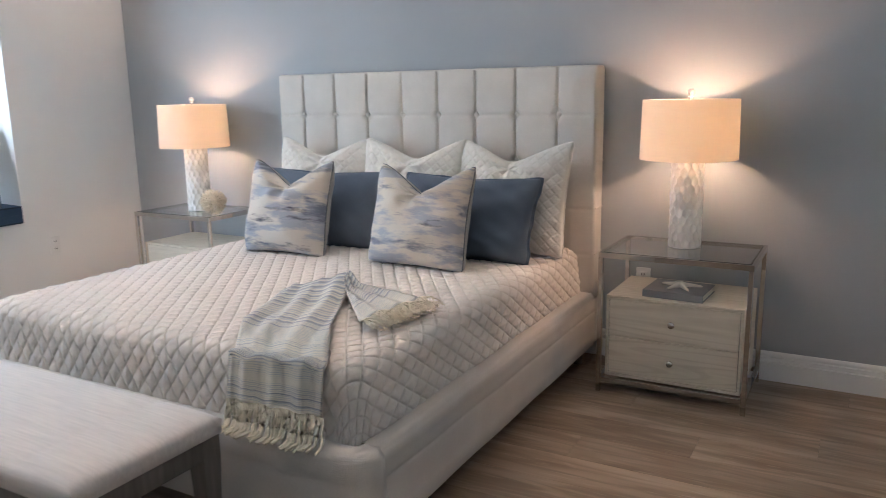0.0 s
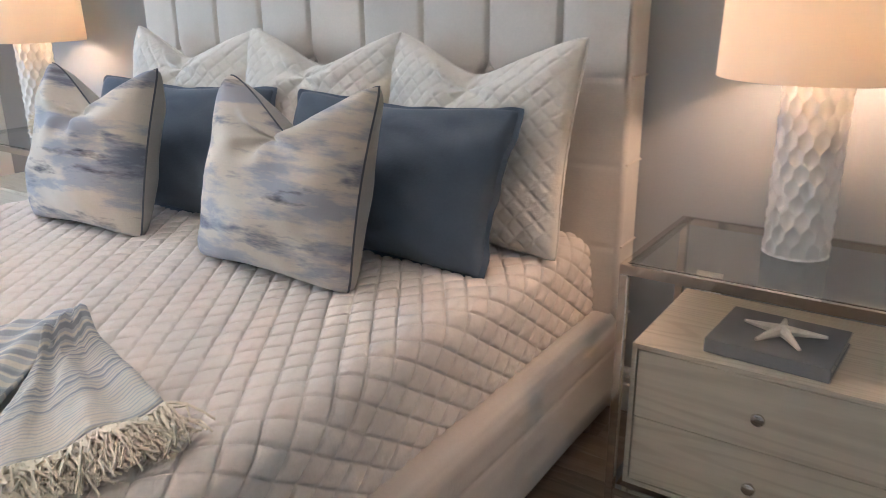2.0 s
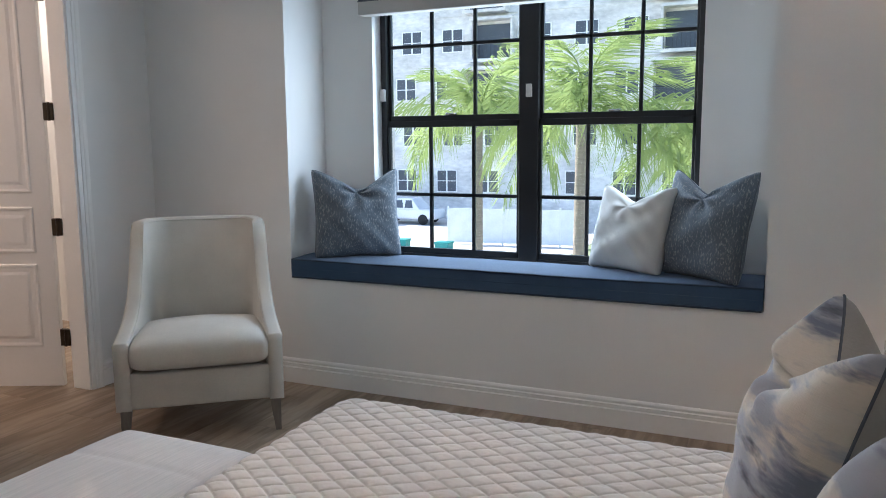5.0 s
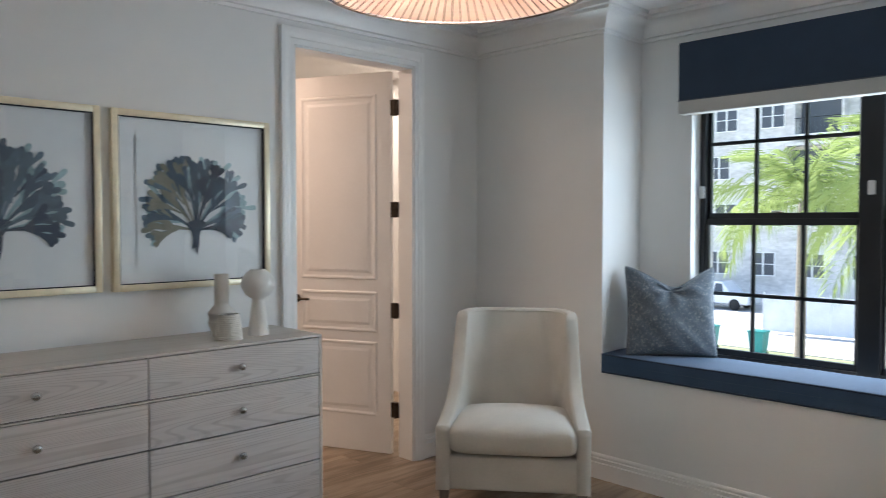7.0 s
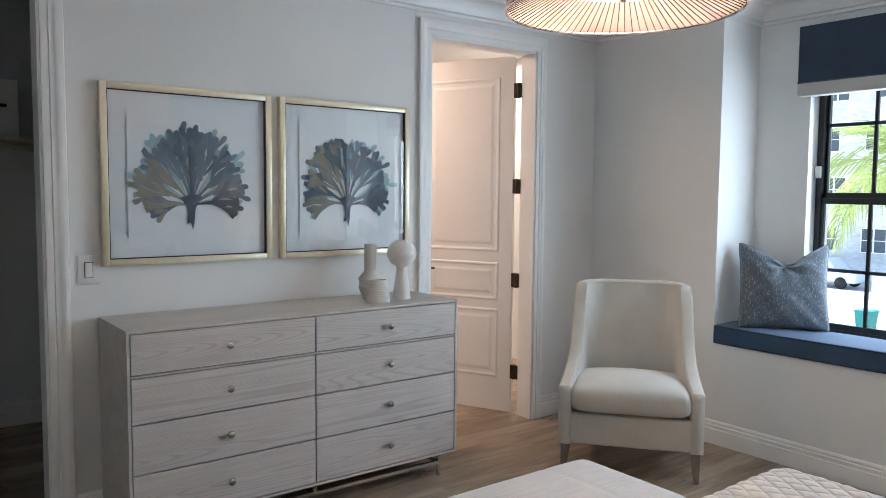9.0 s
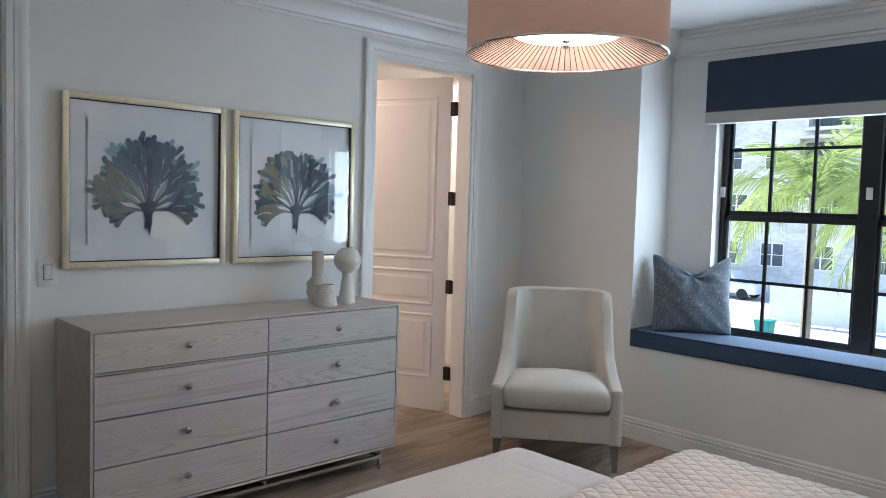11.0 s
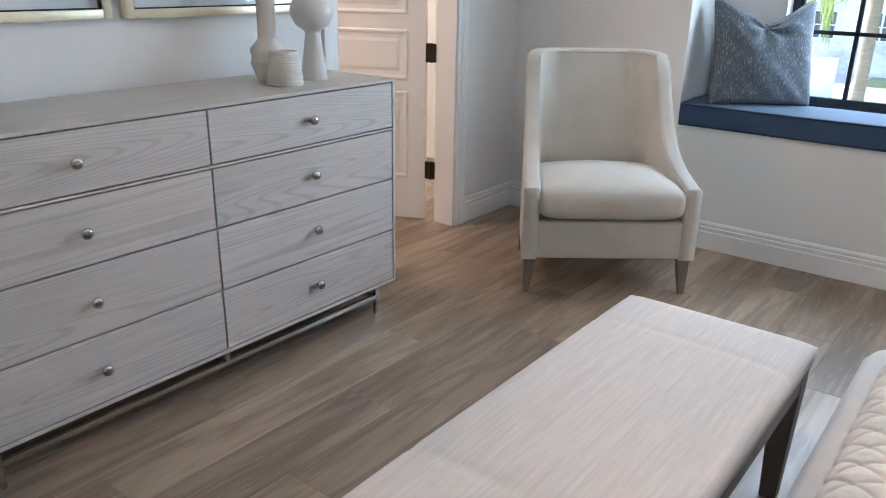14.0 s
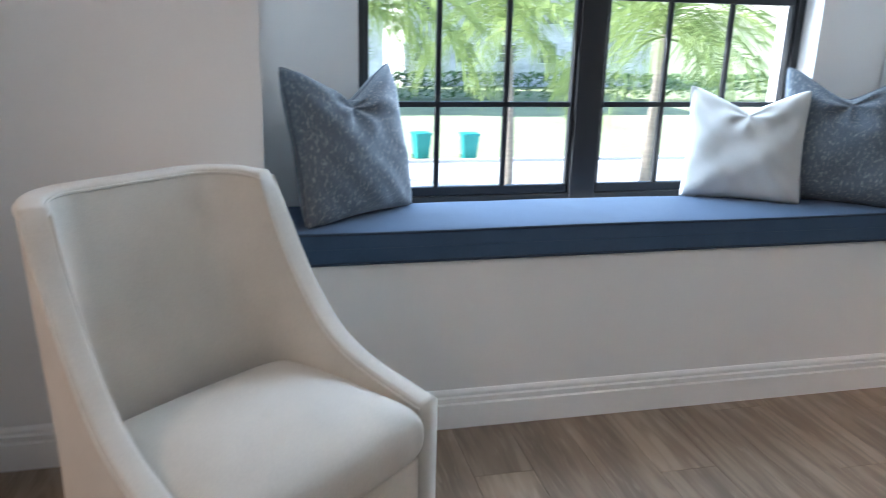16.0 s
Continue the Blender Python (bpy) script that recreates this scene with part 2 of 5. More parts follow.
def shade_cloth(name, base, through_part):
    """Lampshade cloth that lets light through."""
    m = bpy.data.materials.new(name)
    m.use_nodes = True
    nt = m.node_tree
    nt.nodes.remove(nt.nodes["Principled BSDF"])
    d, t, mx, n, bp = (nt.nodes.new(k) for k in ("ShaderNodeBsdfDiffuse", "ShaderNodeBsdfTranslucent", "ShaderNodeMixShader", "ShaderNodeTexNoise", "ShaderNodeBump"))
    d.inputs["Color"].default_value = t.inputs["Color"].default_value = (*base, 1)
    mx.inputs[0].default_value = through_part
    n.inputs["Scale"].default_value = 350
    bp.inputs["Strength"].default_value, bp.inputs["Distance"].default_value = 0.2, 0.001
    nt.links.new(n.outputs[0], bp.inputs["Height"])
    nt.links.new(bp.outputs[0], d.inputs["Normal"])
    nt.links.new(d.outputs[0], mx.inputs[1])
    nt.links.new(t.outputs[0], mx.inputs[2])
    nt.links.new(mx.outputs[0], nt.nodes["Material Output"].inputs["Surface"])
    return m


WALL = material("wall_paint_white", (0.765, 0.765, 0.745), 0.75, 0, 0.03, 1.5, 160, 0.08)
ACCENT = material("wall_paint_grey_blue", (0.365, 0.388, 0.402), 0.75, 0, 0.04, 1.5, 160, 0.08)
TRIM = material("trim_paint_white", (0.82, 0.82, 0.80), 0.35, 0, 0.03, 3, 60, 0.04)
CEIL = material("ceiling_paint", (0.83, 0.83, 0.82), 0.85, 0, 0.03, 1.5, 140, 0.1)
DOORP = material("door_paint", (0.80, 0.79, 0.77), 0.4, 0, 0.03, 3, 70, 0.05)
FLOORW = plank_wood("wood_look_plank", (0.375, 0.285, 0.20), (0.145, 0.102, 0.067), (0.46, 0.375, 0.285))
GROUT = material("grout", (0.13, 0.095, 0.065), 0.9, 0, 0.1, 20, 200, 0.2)
OAK = wood("bleached_oak", (0.69, 0.655, 0.62), (0.36, 0.325, 0.295), "x", 0.5, 640, 0.85, 0.03, 0.2, 0.055, 0.17, 0.5, -0.3)
OAKTOP = wood("bleached_oak_case", (0.60, 0.56, 0.51), (0.50, 0.46, 0.41), "x", 0.5, 40, 0.8, 0.02, 0.2)
OAKWARM = wood("pale_ash", (0.74, 0.68, 0.56), (0.46, 0.40, 0.30), "x", 0.5, 600, 0.85, 0.03, 0.2, 0.055, 0.14, 0.5, -0.3)
# black put in for shade in gaps; also used for edges, slots and print
GAP = material("shadow_gap_black", (0.02, 0.02, 0.022), 0.8, 0, 0.1, 20, 100, 0)
LINEN = woven("oatmeal_linen", (0.56, 0.53, 0.465))
HEADC = woven("headboard_linen", (0.62, 0.585, 0.53), 0.07, 480)
BEDC = woven("bed_frame_linen", (0.62, 0.565, 0.50), 0.06, 480)
BENCHC = woven("bench_tweed", (0.66, 0.605, 0.555), 0.13, 420, 0.5, stretch=(1.2, 26, 12))
QUILT = woven("quilted_cotton", (0.76, 0.69, 0.615), 0.05, 800, 0.2, 0.3, crumple=0.5)
SHAM = woven("quilted_sham_cotton", (0.71, 0.67, 0.60), 0.05, 800, 0.2, 0.3, crumple=0.5)
SLATE = woven("slate_blue_linen", (0.100, 0.122, 0.155), 0.10, 700, 0.4, 0.15)
NAVY = woven("navy_seat_cloth", (0.048, 0.082, 0.140), 0.12, 600, 0.4, 0.1)
NAVYD = woven("navy_blind_cloth", (0.034, 0.050, 0.078), 0.08, 500, 0.25, 0.1)
BANDW = woven("white_blind_band", (0.46, 0.45, 0.42), 0.05, 500, 0.25)
IKAT = streaked("brushed_blue_print", (0.59, 0.54, 0.46), (((0.35, 0.362, 0.405), 0.46), ((0.60, 0.55, 0.48), 0.55), ((0.165, 0.18, 0.23), 0.54), ((0.075, 0.075, 0.095), 0.615)), (0.85, 0.8, 3.5), 3.6, soft=0.09)
IKATBACK = woven("grey_back_linen", (0.34, 0.32, 0.29), 0.08)
FLECK = streaked("flecked_grey_weave", (0.100, 0.120, 0.142), (((0.27, 0.285, 0.285), 0.53), ((0.085, 0.098, 0.118), 0.57)), (1.0, 1.0, 0.36), 150, soft=0.12)
WHITEP = woven("white_pillow_linen", (0.50, 0.50, 0.475), 0.05)
PIPING = material("dark_piping", (0.09, 0.10, 0.12), 0.8, 0, 0.1, 20, 200, 0.1)
CHROME = material("polished_nickel", (0.62, 0.59, 0.55), 0.07, 1, 0.04, 6, 60, 0.02)
KNOB = material("satin_steel", (0.54, 0.52, 0.49), 0.15, 1, 0.04, 10, 80, 0.02)
BRONZE = material("bronze_hinge", (0.06, 0.045, 0.032), 0.4, 0.8, 0.2, 30, 120, 0.1)
BLACKF = material("black_window_paint", (0.012, 0.013, 0.015), 0.4, 0, 0.15, 6, 80, 0.04)
GOLD = material("champagne_gold_leaf", (0.76, 0.68, 0.50), 0.38, 0.45, 0.10, 10, 60, 0.15)
MATB = material("mount_board", (0.80, 0.80, 0.78), 0.9, 0, 0.02, 4, 200, 0.05)
CERAM = material("white_glazed_ceramic", (0.74, 0.72, 0.68), 0.28, 0, 0.04, 6, 80, 0.05)
CERAMM = material("matt_stoneware", (0.66, 0.62, 0.56), 0.65, 0, 0.06, 9, 120, 0.2)
SHADE = shade_cloth("lampshade_linen", (0.76, 0.69, 0.58), 0.34)
SHEER = shade_cloth("pendant_sheer", (0.66, 0.53, 0.47), 0.24)
DIFF = shade_cloth("pendant_opal", (0.92, 0.90, 0.86), 0.6)
GLASS = clear("window_glass", ior=1.1)
TABLEG = clear("table_glass", (0.93, 0.96, 0.95), 1.45)
PICG = clear("picture_glass", ior=1.6)
PLASTIC = material("white_switch_plastic", (0.74, 0.74, 0.72), 0.35, 0, 0.02, 6, 90, 0)
BOOK = material("grey_book_cloth", (0.24, 0.235, 0.235), 0.7, 0, 0.1, 12, 300, 0.2)
PAPER = material("book_pages", (0.62, 0.58, 0.5), 0.9, 0, 0.1, 5, 300, 0.2, (1, 1, 20))
STAR = material("bleached_starfish", (0.78, 0.73, 0.64), 0.85, 0, 0.1, 40, 220, 0.6)
CORAL = material("cream_coral", (0.70, 0.64, 0.52), 0.9, 0, 0.12, 30, 200, 0.5)
GREYWOOD = wood("grey_stained_wood", (0.23, 0.195, 0.165), (0.13, 0.108, 0.09), "z", 0.5, 30, 0.7)
FRINGE = material("throw_fringe", (0.76, 0.68, 0.53), 0.95, 0, 0.12, 40, 200, 0)

# ---- mesh helpers ----


def box(bm, a, b, bevel=0.0, segs=2):
    lo, hi = [min(p, q) for p, q in zip(a, b)], [max(p, q) for p, q in zip(a, b)]
    r = bmesh.ops.create_cube(bm, size=1.0)
    bmesh.ops.scale(bm, vec=[h - l for l, h in zip(lo, hi)], verts=r["verts"])
    bmesh.ops.translate(bm, vec=[(h + l) / 2 for l, h in zip(lo, hi)], verts=r["verts"])
    if bevel:
        es = {e for v in r["verts"] for e in v.link_edges}
        bmesh.ops.bevel(bm, geom=list(es), offset=bevel, segments=segs, profile=0.5, affect="EDGES")
    return bm


def boxes(*items, bevel=0.0, segs=2):
    bm = bmesh.new()
    for a, b in items:
        box(bm, a, b, bevel, segs)
    return bm


def lathe(profile, n=40, center=(0, 0, 0), bm=None):
    """Turn (radius, z) pairs round the z axis."""
    bm = bm or bmesh.new()
    rings = []
    for r, z in profile:
        if r < 1e-5:
            rings.append([bm.verts.new((center[0], center[1], center[2] + z))])
        else:
            rings.append([bm.verts.new((center[0] + r * math.cos(2 * math.pi * i / n), center[1] + r * math.sin(2 * math.pi * i / n), center[2] + z)) for i in range(n)])
    for a, b in zip(rings, rings[1:]):
        for i in range(n):
            j = (i + 1) % n
            if len(a) == 1 and len(b) > 1:
                bm.faces.new((a[0], b[i], b[j]))
            elif len(b) == 1 and len(a) > 1:
                bm.faces.new((a[i], a[j], b[0]))
            elif len(a) > 1:
                bm.faces.new((a[i], a[j], b[j], b[i]))
    return bm


def tube(bm, pts, r, n=6, taper=1.0, closed=False):
    pts = [Vector(p) for p in pts]
    rings = []
    k = len(pts)
    for i, p in enumerate(pts):
        d = (pts[(i + 1) % k] - pts[i - 1]) if closed else (pts[min(i + 1, k - 1)] - pts[max(i - 1, 0)])
        d = d.normalized() if d.length > 1e-9 else Vector((0, 0, 1))
        u = d.cross(Vector((0.13, 0.31, 0.94))).normalized()
        w = d.cross(u)
        rr = r * (1 + (taper - 1) * i / max(1, k - 1))
        rings.append([bm.verts.new(p + rr * (math.cos(2 * math.pi * j / n) * u + math.sin(2 * math.pi * j / n) * w)) for j in range(n)])
    pairs = list(zip(rings, rings[1:])) + ([(rings[-1], rings[0])] if closed else [])
    for a, b in pairs:
        for j in range(n):
            bm.faces.new((a[j], a[(j + 1) % n], b[(j + 1) % n], b[j]))
    if not closed:
        bm.faces.new(rings[0][::-1])
        bm.faces.new(rings[-1])
    return bm


def sheet(bm, nu, nv, fn, close_u=False):
    """A grid of (nu+1) x (nv+1) points fn(u, v), u and v from 0 to 1."""
    g = [[bm.verts.new(fn(i / nu, j / nv)) for j in range(nv + 1)] for i in range(nu + (0 if close_u else 1))]
    for i in range(nu):
        for j in range(nv):
            a, b = g[i], g[(i + 1) % len(g)]
            bm.faces.new((a[j], b[j], b[j + 1], a[j + 1]))
    return g


def sweep(bm, path, profile, closed=False):
    """Run a moulding (distance from the wall to the left of the path, height) along a plan, with mitres."""
    pts = [Vector((*p, 0)) for p in path]
    k = len(pts)
    rows = []
    for i, p in enumerate(pts):
        d0 = (p - pts[i - 1]).normalized() if (closed or i) else None
        d1 = (pts[(i + 1) % k] - p).normalized() if (closed or i < k - 1) else None
        d0, d1 = d0 or d1, d1 or d0
        n0, n1 = Vector((-d0.y, d0.x, 0)), Vector((-d1.y, d1.x, 0))
        n = (n0 + n1).normalized()
        n /= max(0.2, n.dot(n0))
        rows.append([bm.verts.new(p + n * d + Vector((0, 0, z))) for d, z in profile])
    pairs = list(zip(rows, rows[1:])) + ([(rows[-1], rows[0])] if closed else [])
    for a, b in pairs:
        for j in range(len(profile) - 1):
            bm.faces.new((a[j], b[j], b[j + 1], a[j + 1]))
    if not closed:
        bm.faces.new(rows[0])
        bm.faces.new(rows[-1][::-1])
    return bm


def link(name, bm, mat_, smooth=False, mats=()):
    bmesh.ops.recalc_face_normals(bm, faces=bm.faces)
    me = bpy.data.meshes.new(name)
    bm.to_mesh(me)
    bm.free()
    for q in (mat_, *mats):
        me.materials.append(q)
    if smooth:
        for p in me.polygons:
            p.use_smooth = True
        if smooth != "all":
            me.set_sharp_from_angle(angle=radians(40))
    return new(name, me)


def part(name, bm, mat_, parent, label="", smooth=True):
    o = link(name, bm, mat_, smooth)
    o.parent = parent
    if label:
        o["label"] = label
    return o


def thing(name, label, category, group="", m=None):
    o = new(name)
    o.empty_display_size = 0.1
    o.matrix_basis = m or Matrix()
    return tagged(o, label, category, group)


def setting(name, bm, mat_, label="", smooth=False):
    return tagged(link(name, bm, mat_, smooth), label, "", "", "structure")


# ---- the room ----
XW, XE, YS, YN, ZC = -4.858, 0.60, -0.50, 3.90, 2.71
NY0, NY1, XB = 0.495, 2.99, -5.25
SEAT = 0.622
WY0, WY1, WZ0, WZ1 = 0.83, 2.66, 0.68, 2.335

setting("wall_north", boxes(((XW - 0.15, YN, 0), (XE + 0.15, YN + 0.15, ZC))), ACCENT, "muted grey-blue painted bedroom wall")
setting("wall_east", boxes(((XE, YS - 0.12, 0), (XE + 0.15, YN, ZC))), WALL, "plain white painted bedroom wall")
setting("wall_south", boxes(
    ((-5.60, YS - 0.12, 0), (-4.300, YS, ZC)), ((-3.432, YS - 0.12, 0), (-1.392, YS, ZC)), ((-0.35, YS - 0.12, 0), (XE, YS, ZC)),
    ((-4.300, YS - 0.12, 2.435), (-3.432, YS, ZC)), ((-1.392, YS - 0.12, 2.42), (-0.35, YS, ZC))), WALL, "white painted wall with two doorways")
setting("wall_west", boxes(((XW - 0.15, YS, 0), (XW, NY0, ZC)), ((XW - 0.15, NY1, 0), (XW, YN, ZC)), ((XW - 0.10, NY0, 0), (XW, NY1, SEAT))), WALL, "white painted wall around the window niche")
setting("wall_niche_1", boxes(((-5.60, NY0 - 0.12, 0), (XW - 0.15, NY0, ZC))), WALL, "white painted cheek of the window niche")
setting("wall_niche_2", boxes(((-5.60, NY1, 0), (XW - 0.15, NY1 + 0.12, ZC))), WALL, "white painted cheek of the window niche")
setting("wall_window", boxes(((-5.52, NY0, 0), (XB, WY0, ZC)), ((-5.52, WY1, 0), (XB, NY1, ZC)), ((-5.52, WY0, WZ1), (XB, WY1, ZC)), ((-5.52, WY0, 0), (XB, WY1, WZ0))), WALL, "white painted wall round the window")
setting("window_seat_base", boxes(((XB, NY0, 0.3), (XW - 0.10, NY1, SEAT - 0.004))), WALL, "built-in white window seat base")
setting("ceiling", boxes(((-5.60, YS - 0.12, ZC), (XE + 0.15, YN + 0.15, ZC + 0.15))), CEIL, "smooth white painted ceiling")
floor = setting("floor", boxes(((-5.60, -3.42, -0.15), (XE + 0.15, YN + 0.15, -0.008))), GROUT, "brown wood-look plank floor")

crown = [(0.0, -0.155), (0.014, -0.155), (0.016, -0.138), (0.028, -0.132), (0.032, -0.115), (0.052, -0.080), (0.082, -0.052), (0.098, -0.046), (0.100, -0.030), (0.118, -0.024), (0.122, 0.0), (0.0, 0.0)]
bm = sweep(bmesh.new(), [(XW, YS), (XE, YS), (XE, YN), (XW, YN), (XW, NY1), (XB, NY1), (XB, NY0), (XW, NY0)], [(d, ZC + z) for d, z in crown], True)
setting("crown_moulding", bm, TRIM, "white painted crown moulding", True)
base = [(0.0, 0.0), (0.018, 0.0), (0.018, 0.090), (0.0095, 0.094), (0.0095, 0.103), (0.015, 0.106), (0.015, 0.115), (0.007, 0.119), (0.007, 0.127), (0.011, 0.130), (0.009, 0.139), (0.004, 0.144), (0.0, 0.144)]
bm = sweep(bmesh.new(), [(-3.350, YS), (-1.488, YS)], base)
sweep(bm, [(-0.235, YS), (XE, YS), (XE, YN), (XW, YN), (XW, YS), (-4.362, YS)], base)
setting("baseboard", bm, TRIM, "tall white stepped baseboard", True)


def casing(name, x0, x1, top, width=0.092, narrow=None):
    """A stepped casing round a doorway in the south wall, with the lining of the opening."""
    o = setting(name, boxes(((x0 - 0.001, YS - 0.125, 0), (x0 + 0.018, YS + 0.004, top)), ((x1 - 0.018, YS - 0.125, 0), (x1 + 0.001, YS + 0.004, top)), ((x0, YS - 0.125, top - 0.018), (x1, YS + 0.004, top + 0.001))), TRIM, "white painted door casing")
    prof = [(0.0, 0.0), (0.0, 0.012), (0.012, 0.016), (0.03, 0.014), (0.034, 0.019), (0.055, 0.020), (0.060, 0.024), (0.080, 0.026), (0.088, 0.024), (width, 0.018), (width, 0.0)]
    bm = bmesh.new()
    rows = []
    a, b, t = x0 + 0.006, x1 - 0.006, top - 0.006
    for cx, cz, sx, sz in ((a, 0, -1, 0), (a, t, -1, 1), (b, t, 1, 1), (b, 0, 1, 0)):
        k = (narrow or width) / width if sx < 0 else 1.0
        rows.append([bm.verts.new((cx + sx * w * k, YS + 0.002 + h, cz + sz * w)) for w, h in prof])
    for p, q in zip(rows, rows[1:]):
        for j in range(len(prof) - 1):
            bm.faces.new((p[j], q[j], q[j + 1], p[j + 1]))
    bm.faces.new(rows[0])
    bm.faces.new(rows[-1])
    part("trim", bm, TRIM, o)
    return o


casing("door_casing_1", -4.300, -3.432, 2.435, 0.087, 0.068)
casing("door_casing_2", -1.392, -0.35, 2.42)

# closet and hall behind the south wall
setting("wall_closet_1", boxes(((-1.85, -2.46, 0), (XE + 0.15, -2.34, ZC))), WALL, "plain closet wall in shade")
setting("wall_closet_2", boxes(((-1.85, -2.34, 0), (-1.73, YS - 0.12, ZC))), WALL, "plain closet wall in shade")
setting("wall_closet_3", boxes(((XE, -2.34, 0), (XE + 0.15, YS - 0.12, ZC))), WALL, "plain closet wall in shade")
bm = sweep(bmesh.new(), [(XE, -2.34), (-1.73, -2.34)][::-1], base)
setting("baseboard_closet", bm, TRIM, "white closet baseboard", True)
setting("ceiling_closet", boxes(((-1.85, -2.46, ZC), (XE + 0.15, YS - 0.12, ZC + 0.1))), CEIL, "closet ceiling")
setting("wall_hall_1", boxes(((-5.60, -3.42, 0), (-1.85, -3.30, ZC))), WALL, "white painted hall wall")
setting("wall_hall_2", boxes(((-5.60, -3.30, 0), (-5.48, YS - 0.12, ZC))), WALL, "white painted hall wall")
setting("wall_hall_3", boxes(((-1.97, -3.30, 0), (-1.85, YS - 0.12, ZC))), WALL, "white painted hall wall")
setting("ceiling_hall", boxes(((-5.60, -3.42, ZC), (-1.85, YS - 0.12, ZC + 0.1))), CEIL, "hall ceiling")

# ---- window ----
window = setting("window_1", boxes(
    ((-5.42, WY0, WZ0), (-5.35, WY0 + 0.035, WZ1)), ((-5.42, WY1 - 0.035, WZ0), (-5.35, WY1, WZ1)), ((-5.42, WY0, WZ1 - 0.035), (-5.35, WY1, WZ1)),
    ((-5.42, WY0, WZ0), (-5.35, WY1, WZ0 + 0.04)), ((-5.425, 1.69, WZ0), (-5.345, 1.80, WZ1)), bevel=0.003, segs=1), BLACKF, "black framed double-hung window with muntins")
for y0, y1, m1, m2 in ((WY0 + 0.035, 1.69, 1.143, 1.412), (1.80, WY1 - 0.035, 2.073, 2.342)):
    for z0, z1, row, x in ((1.50, WZ1 - 0.035, 1.934, -5.40), (WZ0 + 0.04, 1.50, 1.072, -5.375)):
        s = 0.016
        bm = boxes(((x - 0.015, y0, z0), (x + 0.015, y0 + s, z1)), ((x - 0.015, y1 - s, z0), (x + 0.015, y1, z1)), ((x - 0.015, y0, z1 - 0.034), (x + 0.015, y1, z1 + 0.002)), ((x - 0.015, y0, z0 - 0.002), (x + 0.015, y1, z0 + 0.034)),
                   ((x - 0.011, m1 - 0.010, z0), (x + 0.011, m1 + 0.010, z1)), ((x - 0.011, m2 - 0.010, z0), (x + 0.011, m2 + 0.010, z1)), ((x - 0.011, y0, row - 0.010), (x + 0.011, y1, row + 0.010)), bevel=0.003, segs=1)
        sash = part("sash", bm, BLACKF, window)
        g = part("pane", boxes(((x - 0.003, y0 + 0.01, z0 + 0.02), (x + 0.003, y1 - 0.01, z1 - 0.02))), GLASS, sash, "clear window glass", False)
        g.visible_shadow = False
    part("sash_lock", boxes(((-5.372, (y0 + y1) / 2 - 0.03, 1.533), (-5.345, (y0 + y1) / 2 + 0.03, 1.545)), bevel=0.004), KNOB, window, "small metal sash lock")
for y in (0.85, 1.75):
    part("alarm_sensor", boxes(((-5.347, y - 0.016, 1.62), (-5.325, y + 0.016, 1.69)), bevel=0.004), PLASTIC, window, "small white alarm sensor")
part("window_sill", boxes(((-5.36, WY0 + 0.002, WZ0 - 0.02), (XB + 0.006, WY1 - 0.002, WZ0 + 0.006)), bevel=0.003), TRIM, window)

blind = thing("roman_blind", "raised navy roman blind with white band above the window", "blind", m=pose(XB, 1.746, 2.095))
part("blind_cloth", boxes(((0, -0.964, 0.075), (0.072, 0.964, 0.405)), bevel=0.006), NAVYD, blind, "navy woven cloth")
part("bottom_band", boxes(((0.001, -0.964, 0), (0.074, 0.964, 0.078)), bevel=0.006), BANDW, blind, "white cloth band")
part("piping", boxes(((0.0, -0.966, 0.074), (0.076, 0.966, 0.080)), bevel=0.002), PIPING, blind)

# seat cushion, slightly wavy along its front
bm = bmesh.new()
CX0, CX1 = XB + 0.004, XW + 0.012


def cush(u, v):
    y = NY0 + 0.006 + (NY1 - NY0 - 0.012) * u
    a = v * 2 * math.pi
    hx, hz = (CX1 - CX0) / 2, 0.052
    c, s = math.cos(a), math.sin(a)
    k = 0.12
    x = hx * math.copysign(abs(c) ** k, c)
    z = hz * math.copysign(abs(s) ** k, s)
    wob = 0.0015 * math.sin(5 * y) + 0.0008 * math.sin(17 * y + 1)
    return ((CX0 + CX1) / 2 + x, y, SEAT + 0.052 + z + (wob + 0.006 * (1 - (x / hx) ** 2) if z > 0 else 0))


g = sheet(bm, 80, 48, cush)
bm.faces.new(g[0])
bm.faces.new(g[-1][::-1])
seat_cushion = tagged(link("seat_cushion", bm, NAVY, True), "long navy box cushion on the window seat", "cushion")
bm = bmesh.new()
for zz in (0.002, 0.102):
    tube(bm, [(CX1 - 0.001, NY0 + 0.008 + (NY1 - NY0 - 0.016) * i / 60, SEAT + zz + (0.0015 * math.sin(5 * (NY0 + 2.483 * i / 60)) if zz > 0.05 else 0)) for i in range(61)], 0.005, 6)
part("piping", bm, NAVYD, seat_cushion, "navy corded piping")

# ---- pillows ----


